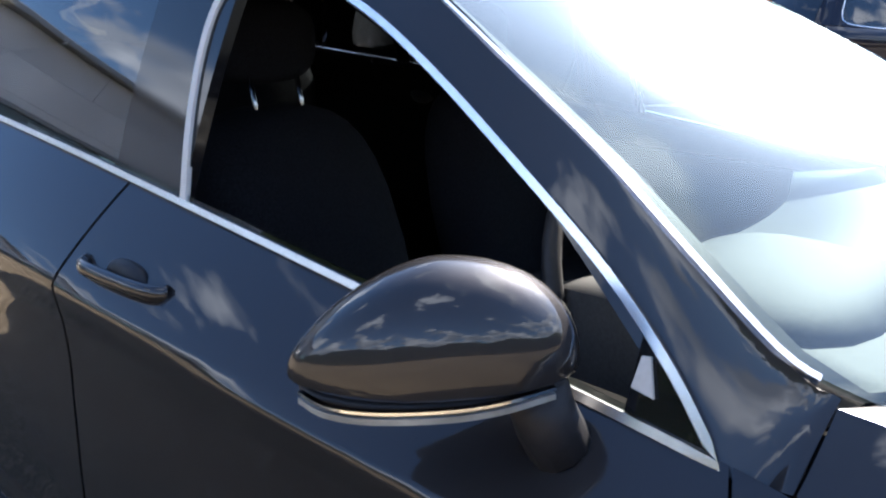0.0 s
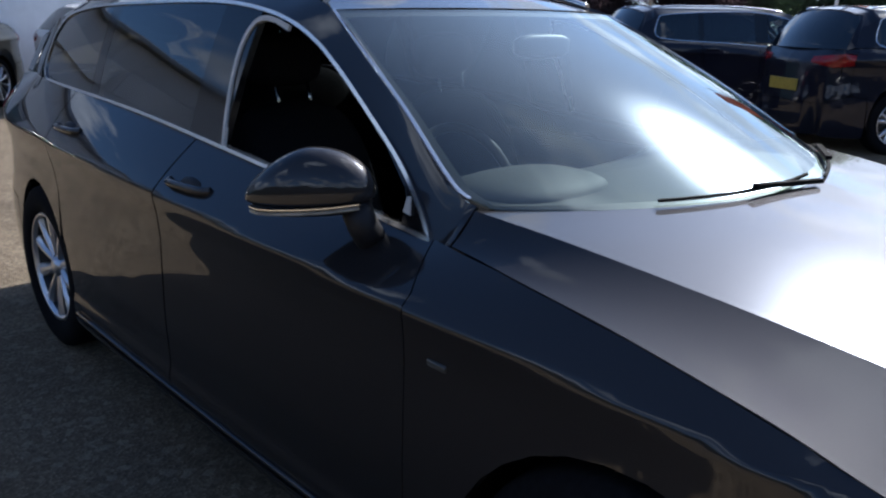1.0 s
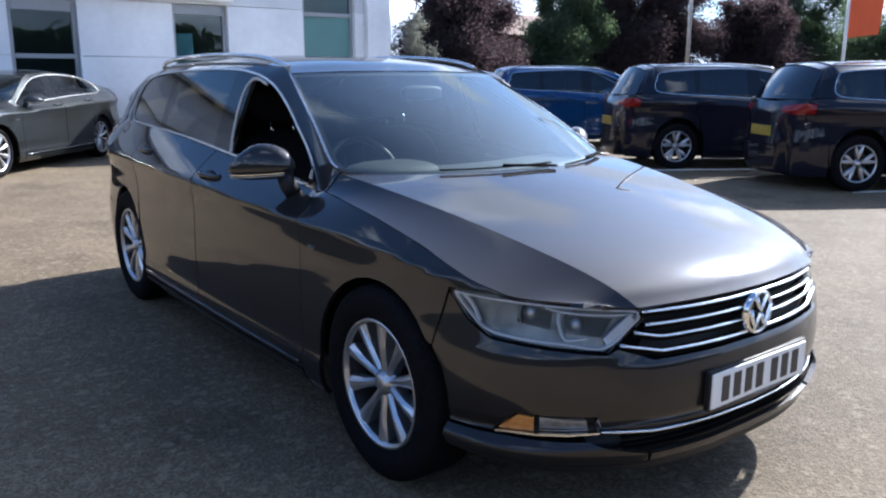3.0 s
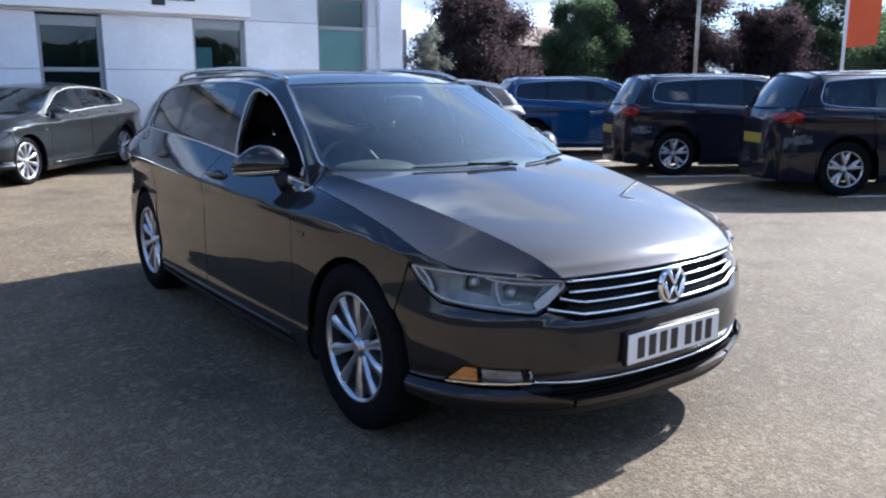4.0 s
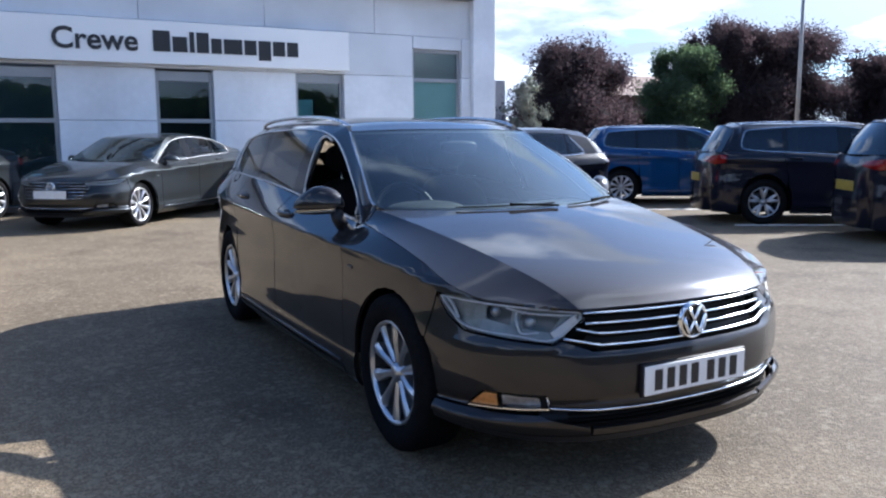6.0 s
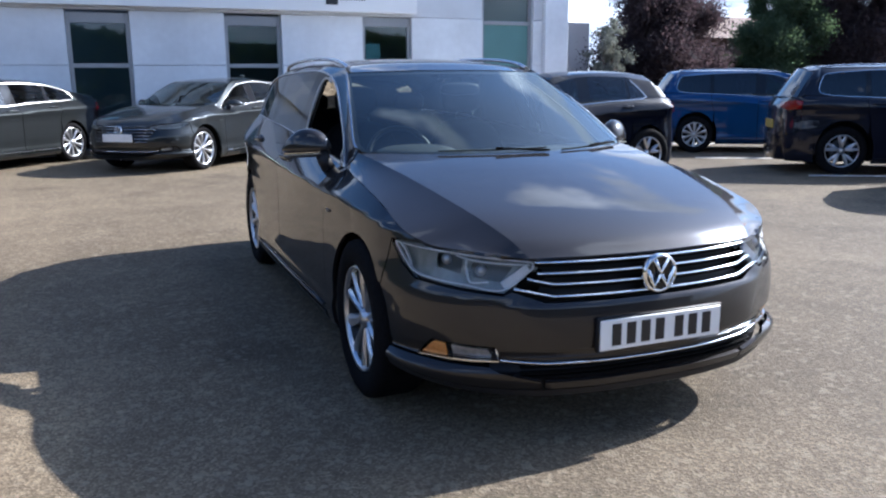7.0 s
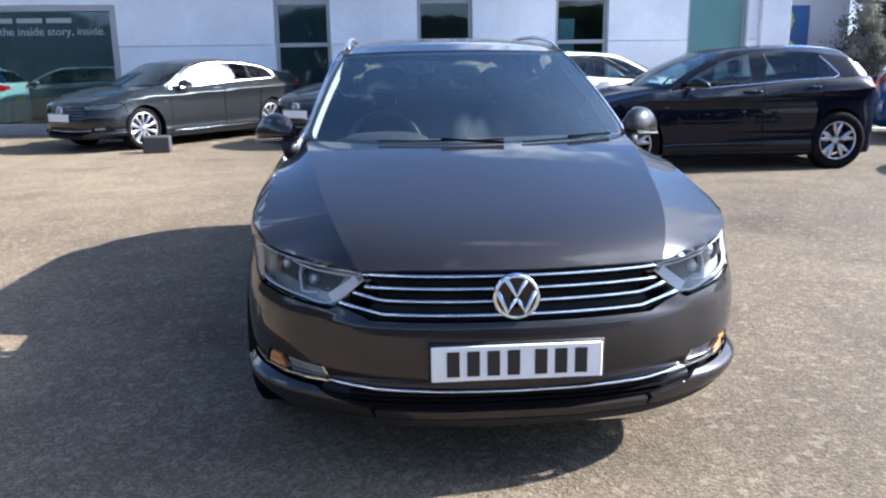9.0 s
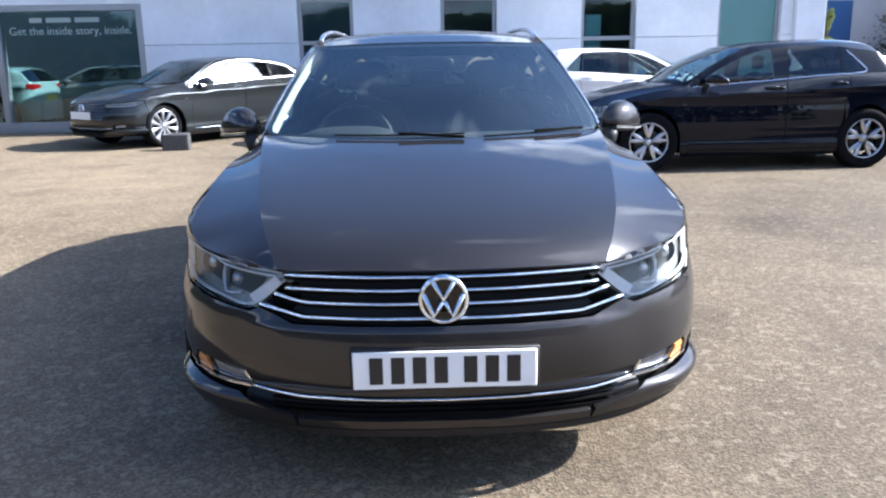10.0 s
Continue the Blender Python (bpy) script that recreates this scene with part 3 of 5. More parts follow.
def wheel_meshes(style):
    """Tyre, rim, spokes and cap, turned round the x axis, outer face to -x."""
    r, g = WHEEL_R, 1.13 if style == "large" else 1.0
    ten = style != "five"
    out = {}
    out["tyre"] = (lathe([(-0.085, 0.222 * g), (-0.104, 0.235 * g), (-0.110, 0.28), (-0.106, 0.305), (-0.092, r - 0.006), (-0.07, r), (0.07, r), (0.092, r - 0.006), (0.106, 0.305), (0.10, 0.235 * g), (0.085, 0.222 * g)], 56), TYRE)
    out["rim"] = (lathe([(-0.088, 0.224 * g), (-0.096, 0.222 * g), (-0.094, 0.212 * g), (-0.078, 0.207 * g)], 48), ALLOY)
    out["barrel"] = (lathe([(-0.079, 0.208 * g), (0.0, 0.19 * g), (0.08, 0.20 * g)], 36), ALLOY_DARK)
    out["brake_disc"] = (lathe([(0.01, 0.0), (-0.005, 0.06), (-0.01, 0.145), (0.0, 0.155), (0.015, 0.155)], 36), ALLOY_DARK)
    bm = bmesh.new()
    n = 10 if ten else 5
    for k in range(n):
        mid = 2 * math.pi * k / n
        for sgn in ((0,) if ten else (-1, 1)):
            a = mid + sgn * 0.16
            da, db = (0.135, 0.125) if ten else (0.20, 0.062)
            a0, a1 = mid + sgn * 0.10, a + sgn * 0.06
            x0, x1, r0, r1 = -0.072, -0.085, 0.045, 0.214 * g
            pts = []
            for aa, half, rr, xx in ((a0, 0.29 if ten else 0.15, r0, x0), ((a0 + a1) / 2, da, 0.13, x0 - 0.010), (a1, db * 1.15, r1, x1)):
                for off, back in ((-1, 0.012), (-0.35, 0.0), (0.35, 0.0), (1, 0.012)):
                    q = aa + off * half
                    pts.append(bm.verts.new((xx + back, rr * math.sin(q), rr * math.cos(q))))
                for off in (-1, 1):
                    q = aa + off * half * 0.9
                    pts.append(bm.verts.new((xx + 0.05, rr * math.sin(q), rr * math.cos(q))))
            for i in (0, 6):
                a_, b_ = pts[i:i + 6], pts[i + 6:i + 12]
                for u, v in ((0, 1), (1, 2), (2, 3), (3, 5), (4, 0)):
                    bm.faces.new([a_[u], a_[v], b_[v], b_[u]])
    bmesh.ops.recalc_face_normals(bm, faces=bm.faces)
    out["spokes"] = (bm, ALLOY)
    out["hub_cap"] = (lathe([(-0.086, 0.0), (-0.086, 0.022), (-0.082, 0.030), (-0.074, 0.034), (-0.05, 0.055)], 24), ALLOY)
    return out


WHEELS = {}


def wheel(parent, style, x, y, turn):
    """A wheel with its tyre, rim, spokes and cap; the meshes are shared between alike wheels."""
    if style not in WHEELS:
        WHEELS[style] = None
        hub = new("wheel")
        for name, (bm, mat) in wheel_meshes(style).items():
            part(name, bm, mat, hub)
        WHEELS[style] = hub
        hub.parent = parent
        hub.matrix_local = pose(x, y, WHEEL_Z, 0, 0, turn)
        return hub
    w = copy_thing(WHEELS[style], pose(x, y, WHEEL_Z, 0, 0, turn))
    w.parent = parent
    w.matrix_local = pose(x, y, WHEEL_Z, 0, 0, turn)
    return w


def warped_bm(bm, warp):
    if warp is not None:
        a = warp(np.array([v.co[:] for v in bm.verts]))
        for v, p in zip(bm.verts, a):
            v.co = p
    return bm


def build_car(name, label, paint, warp=None, style="five", chrome=True, rails=True, window_open=False, privacy=True, white_plate=True, near=False, wheel_y=None, light_trim=False, rear_line=None, post=3.20, slim=False, belt_only=False):
    car = tagged(new(name), label, "car")
    fine = 1.0 if near else 1.8
    W = dict(warp=warp)

    def skin(nm, surf, poly, mat, parent=car, gap=0.002, depth=0.018, du=0.035, dv=0.022, lab="", centre=(0, 2.3, 0.6)):
        return part(nm, panel(surf, poly, du * fine, dv * fine, depth, gap, centre, warp), mat, parent, lab)

    def tube(nm, pts, prof, mat, parent=car, up=(0, 0, 1), closed=False, lab=""):
        p = np.array([tuple(q) for q in pts], float)
        return part(nm, sweep(warp(p) if warp else p, prof, up, closed), mat, parent, lab)

    def lump(nm, bm, mat, parent=car, lab=""):
        return part(nm, warped_bm(bm, warp), mat, parent, lab)

    # inner shell that closes the gaps between the panels
    liner = [(s_of_y(0.6), 0.72)] + [(s, z + 0.006) for s, z in arch(0.85, -45, 100, 12, 0.40)] + [(s_of_y(1.30), 0.20), (s_of_y(3.2), 0.20)] + \
        [(s, z + 0.006) for s, z in arch(3.64, -100, 100, 20, 0.40)] + [(s_of_y(4.15), 0.25), (S_END - 0.01, 0.25), (S_END - 0.01, 1.0), (s_of_y(4.4), 1.06), (s_of_y(3.0), 1.03), (s_of_y(2.0), 0.955), (s_of_y(1.42), 0.905), (s_of_y(1.0), 0.86)]
    for sgn in (-1, 1):
        skin("inner_shell", inwards(0.022), flat_sides(liner, sgn), SHADOW_BLACK, gap=0, depth=0, du=0.06, dv=0.05)
    front = [(-s_of_y(0.47), 0.21), (s_of_y(0.47), 0.21), (s_of_y(0.47), 0.69), (-s_of_y(0.47), 0.69)]
    skin("nose_liner", inwards(0.062), front, SHADOW_BLACK, gap=0, depth=0, du=0.05, dv=0.06)
    # wheel housings and floor
    for yc in WHEEL_Y:
        for sgn in (-1, 1):
            bm = bmesh.new()
            pts = [(yc + 0.385 * math.cos(a), 0.335 + 0.385 * math.sin(a)) for a in np.linspace(-0.35, math.pi + 0.35, 16)]
            va = [[bm.verts.new((sgn * x, y, z)) for y, z in pts] for x in (0.845, 0.50)]
            for i in range(15):
                bm.faces.new([va[0][i], va[0][i + 1], va[1][i + 1], va[1][i]])
            bm.faces.new(va[1])
            for f in bm.faces:
                f.smooth = False
            lump("wheel_housing", bm, SHADOW_BLACK)
    for sgn in (-1, 1):
        lump("door_card", box((sgn * 0.70 - 0.012, 1.25, 0.22), (sgn * 0.70 + 0.012, 4.5, 0.90)), SHADOW_BLACK)
    lump("front_tray", box((-0.50, 0.20, 0.215), (0.50, 0.60, 0.25), 0.01), BLACK)
    lump("radiator", box((-0.50, 0.13, 0.25), (0.50, 0.50, 0.66), 0.02), SHADOW_BLACK)
    lump("nose_frame", box((-0.72, 0.36, 0.24), (0.72, 0.46, 0.66), 0.02), SHADOW_BLACK)
    lump("underbody", box((-0.66, 0.55, 0.18), (0.66, 4.45, 0.26), 0.02), BLACK)

    # nose
    bt = [(s_of_y(0.5), 0.727), (1.037, 0.654), (0.953, 0.611), (s_of_x(0.70), 0.591), (s_of_x(0.578), 0.576), (s_of_x(0.55), 0.590), (s_of_x(0.44), 0.552)]
    if slim:
        bt = [(s_of_y(0.5), 0.719), (1.037, 0.684), (0.953, 0.656), (s_of_x(0.70), 0.646), (s_of_x(0.575), 0.648), (s_of_x(0.50), 0.555), (s_of_x(0.45), 0.466)]
    half = [(s_of_x(0.43), 0.336), (s_of_x(0.585), 0.346), (s_of_x(0.60), 0.392), (0.862, 0.404), (0.940, 0.334)] + [(s_of_y(0.482), 0.334), (s_of_y(0.482), 0.42), (s_of_y(0.50), 0.49), (s_of_y(0.545), 0.555)] + bt
    skin("front_bumper", lower, half + [(-s, z) for s, z in half[::-1]], paint, dv=0.018)
    lip = [(s_of_x(0.44), 0.234), (s_of_x(0.62), 0.242), (s_of_x(0.78), 0.264), (s_of_y(0.49), 0.287), (s_of_y(0.486), 0.330), (s_of_x(0.80), 0.330), (s_of_x(0.62), 0.322), (s_of_x(0.58), 0.305), (s_of_x(0.45), 0.268)]
    for sgn in (-1, 1):
        skin("bumper_lip", lower, flat_sides(lip, sgn), paint, dv=0.010)
    mid_lip = [(s_of_x(0.438), 0.234), (s_of_x(0.438), 0.265)]
    skin("centre_lip", lower, mid_lip + [(-s, z) for s, z in mid_lip[::-1]], paint, dv=0.010)
    spl = [(s_of_x(0.44), 0.203), (s_of_x(0.62), 0.212), (s_of_x(0.78), 0.236), (s_of_y(0.49), 0.258), (s_of_y(0.49), 0.284), (s_of_x(0.78), 0.261), (s_of_x(0.62), 0.239), (s_of_x(0.44), 0.231)]
    skin("splitter", inwards(0.006), spl + [(-s, z) for s, z in spl[::-1]], BLACK)
    itk = [(s_of_x(0.62), 0.225), (s_of_x(0.62), 0.35)]
    intake = skin("lower_intake", inwards(0.045), itk + [(-s, z) for s, z in itk[::-1]], BLACK, gap=0)
    for k in range(3):
        ss = np.linspace(s_of_x(-0.52), s_of_x(0.52), 25)
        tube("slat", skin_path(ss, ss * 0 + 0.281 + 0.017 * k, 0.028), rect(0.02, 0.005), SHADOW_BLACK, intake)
    ss = np.linspace(s_of_x(-0.585), s_of_x(0.585), 61)
    tube("chrome_strip", skin_path(ss, 0.331 + 0.010 * np.clip((np.abs(ss) - 0.43) / 0.17, 0, 1), -0.003), ring(0.0055, 8, 0.85), CHROME)
    gr = [(s_of_x(0.45), 0.545), (s_of_x(0.575), 0.570), (s_of_x(0.50), 0.65), (s_of_x(0.48), 0.705)]
    bars = ((0.690, 0.474, 0.0), (0.652, 0.466, 0.0), (0.613, 0.50, 0.02), (0.572, 0.545, 0.028))
    if slim:
        gr = [(s_of_x(0.45), 0.455), (s_of_x(0.51), 0.55), (s_of_x(0.58), 0.640), (s_of_x(0.50), 0.66), (s_of_x(0.48), 0.705)]
        bars = ((0.690, 0.474, 0.0), (0.650, 0.560, 0.0), (0.606, 0.535, 0.0), (0.562, 0.50, 0.0), (0.518, 0.48, 0.0), (0.478, 0.455, 0.0))
    grille = skin("grille", inwards(0.04), gr + [(-s, z) for s, z in gr[::-1]], BLACK, gap=0)
    for z0, x0, rise in bars:
        xs = np.linspace(-x0, x0, 41)
        ss = np.array([s_of_x(x) for x in xs])
        zz = z0 + rise * np.clip((np.abs(xs) - 0.41) / (x0 - 0.41), 0, 1)
        tube("grille_bar", skin_path(ss, zz, -0.001), [(-0.012, -0.0032), (0.009, -0.0032), (0.0105, -0.001), (0.002, 0.0038), (-0.012, 0.0038)], CHROME if chrome else GLOSS_BLACK, grille)
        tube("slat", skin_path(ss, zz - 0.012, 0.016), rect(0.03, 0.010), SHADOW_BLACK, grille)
    badge = lump("badge", lathe_front([(0.0, 0.0), (0.010, 0.02), (0.010, 0.060)], (0, 0.026, 0.628)), GLOSS_BLACK, car, "round dark emblem with chrome ring")
    lump("chrome_ring", lathe_front([(0.004, 0.058), (0.016, 0.060), (0.018, 0.064), (0.014, 0.070), (0.0, 0.072)], (0, 0.026, 0.628)), CHROME, badge)
    for pts in (((-0.029, 0.052), (0, 0.002), (0.029, 0.052)), ((-0.056, 0.018), (-0.027, -0.048), (-0.003, -0.004)), ((0.003, -0.004), (0.027, -0.048), (0.056, 0.018))):
        tube("chevron", [(x, 0.012, 0.628 + z) for x, z in pts], ring(0.0080, 8), CHROME, badge, up=(0, -1, 0))
    pz = 0.095 if slim else 0.0
    plate = lump("number_plate", box((-0.26, -0.013, 0.376 + pz), (0.26, -0.004, 0.487 + pz), 0.003, 1), PLATE_WHITE if white_plate else PLATE_YELLOW, car, "white number plate")
    lump("plate_surround", box((-0.268, -0.008, 0.369 + pz), (0.268, 0.012, 0.495 + pz), 0.004, 1), BLACK, plate)
    if near:
        for k in range(7):
            cx = -0.194 + 0.061 * k + (0.022 if k > 3 else 0)
            lump("character_bar", box((cx - 0.019, -0.0145, 0.392), (cx + 0.019, -0.0125, 0.471)), INK, plate)

    sheets = [panel(hood_middle, [(-0.72, 0.001), (0.72, 0.001), (0.72, 0.999), (-0.72, 0.999)], 0.04 * fine, 0.03 * fine, 0.015, 0, (0, 2.3, 0.3), warp)]
    for sgn in (-1, 1):
        sheets.append(panel(hood_flank, [(sgn * 0.72, 0.001), (sgn * 1.005, 0.001), (sgn * 1.005, 0.999), (sgn * 0.72, 0.999)], 0.05 * fine, 0.03 * fine, 0.015, 0, (0, 2.3, 0.3), warp))
    part("hood", joined(sheets), paint, car)
    for sgn in (-1, 1):
        h = HEADLIGHT
        if slim:
            h = [(s_of_y(0.505), 0.728), (s_of_x(0.72), 0.718), (s_of_x(0.60), 0.708), (s_of_x(0.50), 0.696), (s_of_x(0.485), 0.668), (s_of_x(0.575), 0.655), (s_of_x(0.70), 0.653), (0.95, 0.662), (1.035, 0.690)]
        lamp = skin("headlight", inwards(0.002), flat_sides(h, sgn), GLASS_LAMP, du=0.03, dv=0.02, depth=0.01, gap=-0.001)
        skin("housing", inwards(0.032), flat_sides(h, sgn), LAMP_SILVER, lamp, du=0.04, dv=0.03, depth=0, gap=-0.006)
        q = spline([np.array(p) for p in inset(h, 0.010)[4:] + inset(h, 0.010)[:1]], 5)
        tube("light_strip", skin_path(sgn * q[:, 0], q[:, 1], 0.012), rect(0.010, 0.005), LIGHT_GUIDE, lamp)
        q = spline([np.array(p) for p in inset(h, 0.012)[:5]], 5)
        tube("upper_strip", skin_path(sgn * q[:, 0], q[:, 1], 0.012), rect(0.010, 0.005), LIGHT_GUIDE, lamp)
        if not slim:
            for pts in (((0.490, 0.676), (0.56, 0.678), (0.64, 0.684), (0.695, 0.692), (0.735, 0.703)), ((0.700, 0.688), (0.701, 0.660), (0.688, 0.620), (0.670, 0.613), (0.625, 0.617))):
                q = spline([np.array((s_of_x(x), z)) for x, z in pts], 4)
                tube("light_guide", skin_path(sgn * q[:, 0], q[:, 1], 0.020), rect(0.008, 0.005), LIGHT_GUIDE, lamp)
            so = s_of_y(0.505)
            q = spline([np.array(p) for p in ((so - 0.050, 0.722), (so - 0.085, 0.694), (so - 0.115, 0.650))], 4)
            tube("side_guide", skin_path(sgn * q[:, 0], q[:, 1], 0.016), rect(0.008, 0.009), LIGHT_GUIDE, lamp)
            for poly in ([(0.545, 0.668), (0.685, 0.680), (0.680, 0.628), (0.585, 0.612)], [(0.715, 0.690), (0.765, 0.706), (0.795, 0.705), (0.795, 0.655), (0.72, 0.636)]):
                skin("projector", inwards(0.028), flat_sides([(s_of_x(x), z) for x, z in poly], sgn), LAMP_DARK, lamp, du=0.03, dv=0.02, depth=0.003)
            for x, z, rad in ((0.652, 0.652, 0.023), (0.768, 0.684, 0.022)):
                c = skin_path([sgn * s_of_x(x)], [z], 0.036)[0]
                lump("lamp_lens", blob(c, (rad, rad, rad), 2.0, 14, 9), LAMP_BOWL, lamp)
                d = skin_path([sgn * s_of_x(x)], [z], 0.052)[0] - c
                lump("lamp_bowl", lathe_front([(0.004, 0.046), (-0.004, 0.044), (-0.018, 0.036), (-0.026, 0.024), (-0.028, 0.004)], c + d * 0.4), LAMP_BOWL, lamp)
        fg = [(s_of_x(0.588), 0.334), (s_of_x(0.603), 0.390), (0.860, 0.402), (0.936, 0.334)]
        fog = skin("fog_lamp", inwards(0.006), flat_sides(inset([(s_of_x(0.60), 0.341), (s_of_x(0.612), 0.384), (0.808, 0.394), (0.808, 0.341)], 0.002), sgn), GLASS_LAMP, du=0.02, dv=0.015, depth=0.008)
        skin("recess", inwards(0.03), flat_sides(fg, sgn), BLACK, fog, gap=-0.004, depth=0)
        skin("reflector", inwards(0.02), flat_sides([(s_of_x(0.612), 0.343), (s_of_x(0.622), 0.376), (0.795, 0.388), (0.795, 0.345)], sgn), LAMP_WHITE, fog, depth=0.01)
        skin("indicator", inwards(0.004), flat_sides([(0.808, 0.341), (0.808, 0.394), (0.858, 0.398), (0.928, 0.341)], sgn), GLOSS_BLACK if slim else AMBER, fog, depth=0.01, du=0.02, lab="amber indicator lens")

        if not slim:
            q = np.array([(0.930, 0.337), (0.80, 0.337), (0.70, 0.337), (s_of_x(0.590), 0.338), (s_of_x(0.594), 0.36), (s_of_x(0.603), 0.388)])
            tube("lamp_frame", skin_path(sgn * q[:, 0], q[:, 1], 0.0), rect(0.010, 0.006), SATIN, fog)
            e = [np.array(p) for p in inset(h, 0.022)[4:6]]
            q = np.array([e[1] + (e[0] - e[1]) * k for k in np.linspace(0.0, 0.95, 5)])
            tube("corner_strip", skin_path(sgn * q[:, 0], q[:, 1], 0.013), rect(0.008, 0.030), LIGHT_GUIDE, lamp)

        # flank
        top = [(s_of_y(y), float(edge_z(y))) for y in (1.4025, 1.36, 1.2, 1.05, 0.9, 0.75, 0.6, 0.5, 0.43, 0.36, 0.30)] + [(s_of_y(0.34), 0.7335), (s_of_y(0.42), 0.736)]
        fender = [(s_of_y(0.503), 0.7385), (s_of_y(0.548), 0.557)] + arch(0.85, -51, 97) + [(s_of_y(1.215), 0.20), (s_of_y(1.3405), 0.20), (s_of_y(1.3485), 0.845)] + top
        skin("front_wing", lower, flat_sides(fender, sgn), paint, du=0.03, dv=0.016, gap=0.0008)
        belt = lambda y0, y1, n=8: [(s_of_y(y), float(edge_z(y))) for y in np.linspace(y0, y1, n)]
        fd = [(s_of_y(1.342), 0.245), (s_of_y(2.405), 0.245), (s_of_y(2.41), 0.6)] + belt(2.42, 1.404, 12) + [(s_of_y(1.350), 0.845)]
        rd = [(s_of_y(2.41), 0.245), (s_of_y(3.12), 0.245)] + arch(3.64, -103, -58, 7, 0.40) + [(s_of_y(3.31), 0.70), (s_of_y(3.36), 0.86)] + belt(3.38, 2.425, 10)
        mir = (lambda sf: sf) if sgn < 0 else mirrored
        c = skin_path([sgn * s_of_y(1.255)], [0.735], -0.002)[0]
        lump("wing_badge", box((c[0] - 0.004, c[1] - 0.026, c[2] - 0.007), (c[0] + 0.004, c[1] + 0.026, c[2] + 0.007), 0.003, 1), LAMP_DARK)
        for nm, poly, hy in (("front_door", fd, 2.27), ("rear_door", rd, 3.21)):
            door = skin(nm, lower, flat_sides(poly, sgn), paint, du=0.04, dv=0.016, gap=0.001)
            zz = float(crease_z(hy)) + (0.042 if hy < 3 else 0.060)
            c = skin_path([sgn * s_of_y(hy)], [zz], 0.0)[0]
            # black bulge on the skin stands in for the shaded hollow behind the handle
            cup = lump("recess_shade", blob(c + np.array([sgn * -0.014, 0, -0.004]), (0.019, 0.055, 0.034), 2.2, 18, 10), BLACK, door)
            pts = [skin_path([sgn * s_of_y(hy + d)], [zz + 0.006], o)[0] for d, o in ((-0.105, 0.004), (-0.08, -0.014), (0.0, -0.020), (0.08, -0.017), (0.105, 0.004))]
            tube("door_handle", spline(pts, 4), ring(0.010, 8, 1.3), paint, door)
        qp = arch(3.64, -58, 100, 18) + [(s_of_y(4.02), 0.335), (s_of_y(4.05), 0.56), (s_of_y(4.36), 0.58), (s_of_y(4.36), 0.86), (s_of_y(4.42), 1.0)] + belt(4.42, 3.385, 10) + [(s_of_y(3.365), 0.86), (s_of_y(3.315), 0.70)]
        skin("rear_wing", lower, flat_sides(qp, sgn), paint, du=0.04, dv=0.02)
        sill = [(s_of_y(1.22), 0.165), (s_of_y(3.26), 0.165), (s_of_y(3.24), 0.240), (s_of_y(1.342), 0.240), (s_of_y(1.342), 0.196), (s_of_y(1.22), 0.196)]
        if slim or near:
            ss = s_of_y(np.linspace(1.36, 3.20, 14))
            tube("sill_strip", skin_path(sgn * ss, 0.268 + 0 * ss, -0.004), ring(0.008, 8, 0.8), paint if near else CHROME)
        skin("sill", inwards(-0.004), flat_sides(sill, sgn), paint, du=0.06)
        lampz = [(s_of_y(4.365), 0.865), (s_of_y(4.60), 0.84), (S_END - 0.40, 0.885), (S_END - 0.38, 0.96), (S_END - 0.60, 0.99), (s_of_y(4.55), 1.01), (s_of_y(4.425), 0.995)]
        skin("tail_lamp", inwards(-0.004), flat_sides(lampz, sgn), RED, du=0.04)

        # cabin side
        skin("roof_pillar", (lambda u, v: pillar(u, v) * np.array([-1, 1, 1])) if sgn < 0 else pillar, [(0, 0), (1, 0), (1, 1), (0, 1)], paint, du=0.016, dv=0.25, gap=0, depth=0.012)
        tail = rear_line or DLO[4:10]
        d = DLO[:4] + list(tail) + [p for p in DLO[10:] if p[0] < tail[-1][0] - 0.05]
        y0, y1 = tail[0][0], tail[-1][0]
        top_z = pchip([2.55, 3.0, 3.52, 4.05, 4.45], [1.368, 1.364, 1.338, 1.285, 1.225])
        dp = [(y, float(edge_z(y)) + 0.003) for y in np.linspace(y0, 4.44, 6)] + [(y, float(top_z(y))) for y in np.linspace(4.45, y1 + 0.005, 6)] + list(tail[::-1])
        skin("rear_pillar", mir(side), dp, paint, gap=0, depth=0.01)
        upper = pchip([p[0] for p in d[:8:-1]], [p[1] for p in d[:8:-1]])
        lowz = lambda y: float(edge_z(y)) + 0.003
        span = lambda y0, y1, n=12: [(y, float(lowz(y))) for y in np.linspace(y0, y1, n)] + [(y, float(upper(y))) for y in np.linspace(y1, y0, n)]
        dark = GLASS_DARK if privacy else GLASS_SIDE
        for nm, poly, mt in (("front_side_window", span(1.50, 2.30, 14), GLASS_SIDE), ("rear_side_window", span(2.465, post - 0.03), dark), ("quarter_window", None, dark)):
            if nm == "quarter_window":
                poly = [(post + 0.035, lowz(post + 0.035))] + d[4:10] + [(post + 0.035, float(upper(post + 0.035)))]
            if window_open and sgn < 0 and nm == "front_side_window":
                poly = [(1.50, float(lowz(1.50)) - 0.02), (2.30, float(lowz(2.30)) - 0.02), (2.30, float(lowz(2.30)) + 0.012), (1.50, float(lowz(1.50)) + 0.008)]
            g = skin(nm, mir(side), poly, mt, gap=0.002, depth=0.004, du=0.06, dv=0.04)
            g.visible_shadow = near and sgn > 0
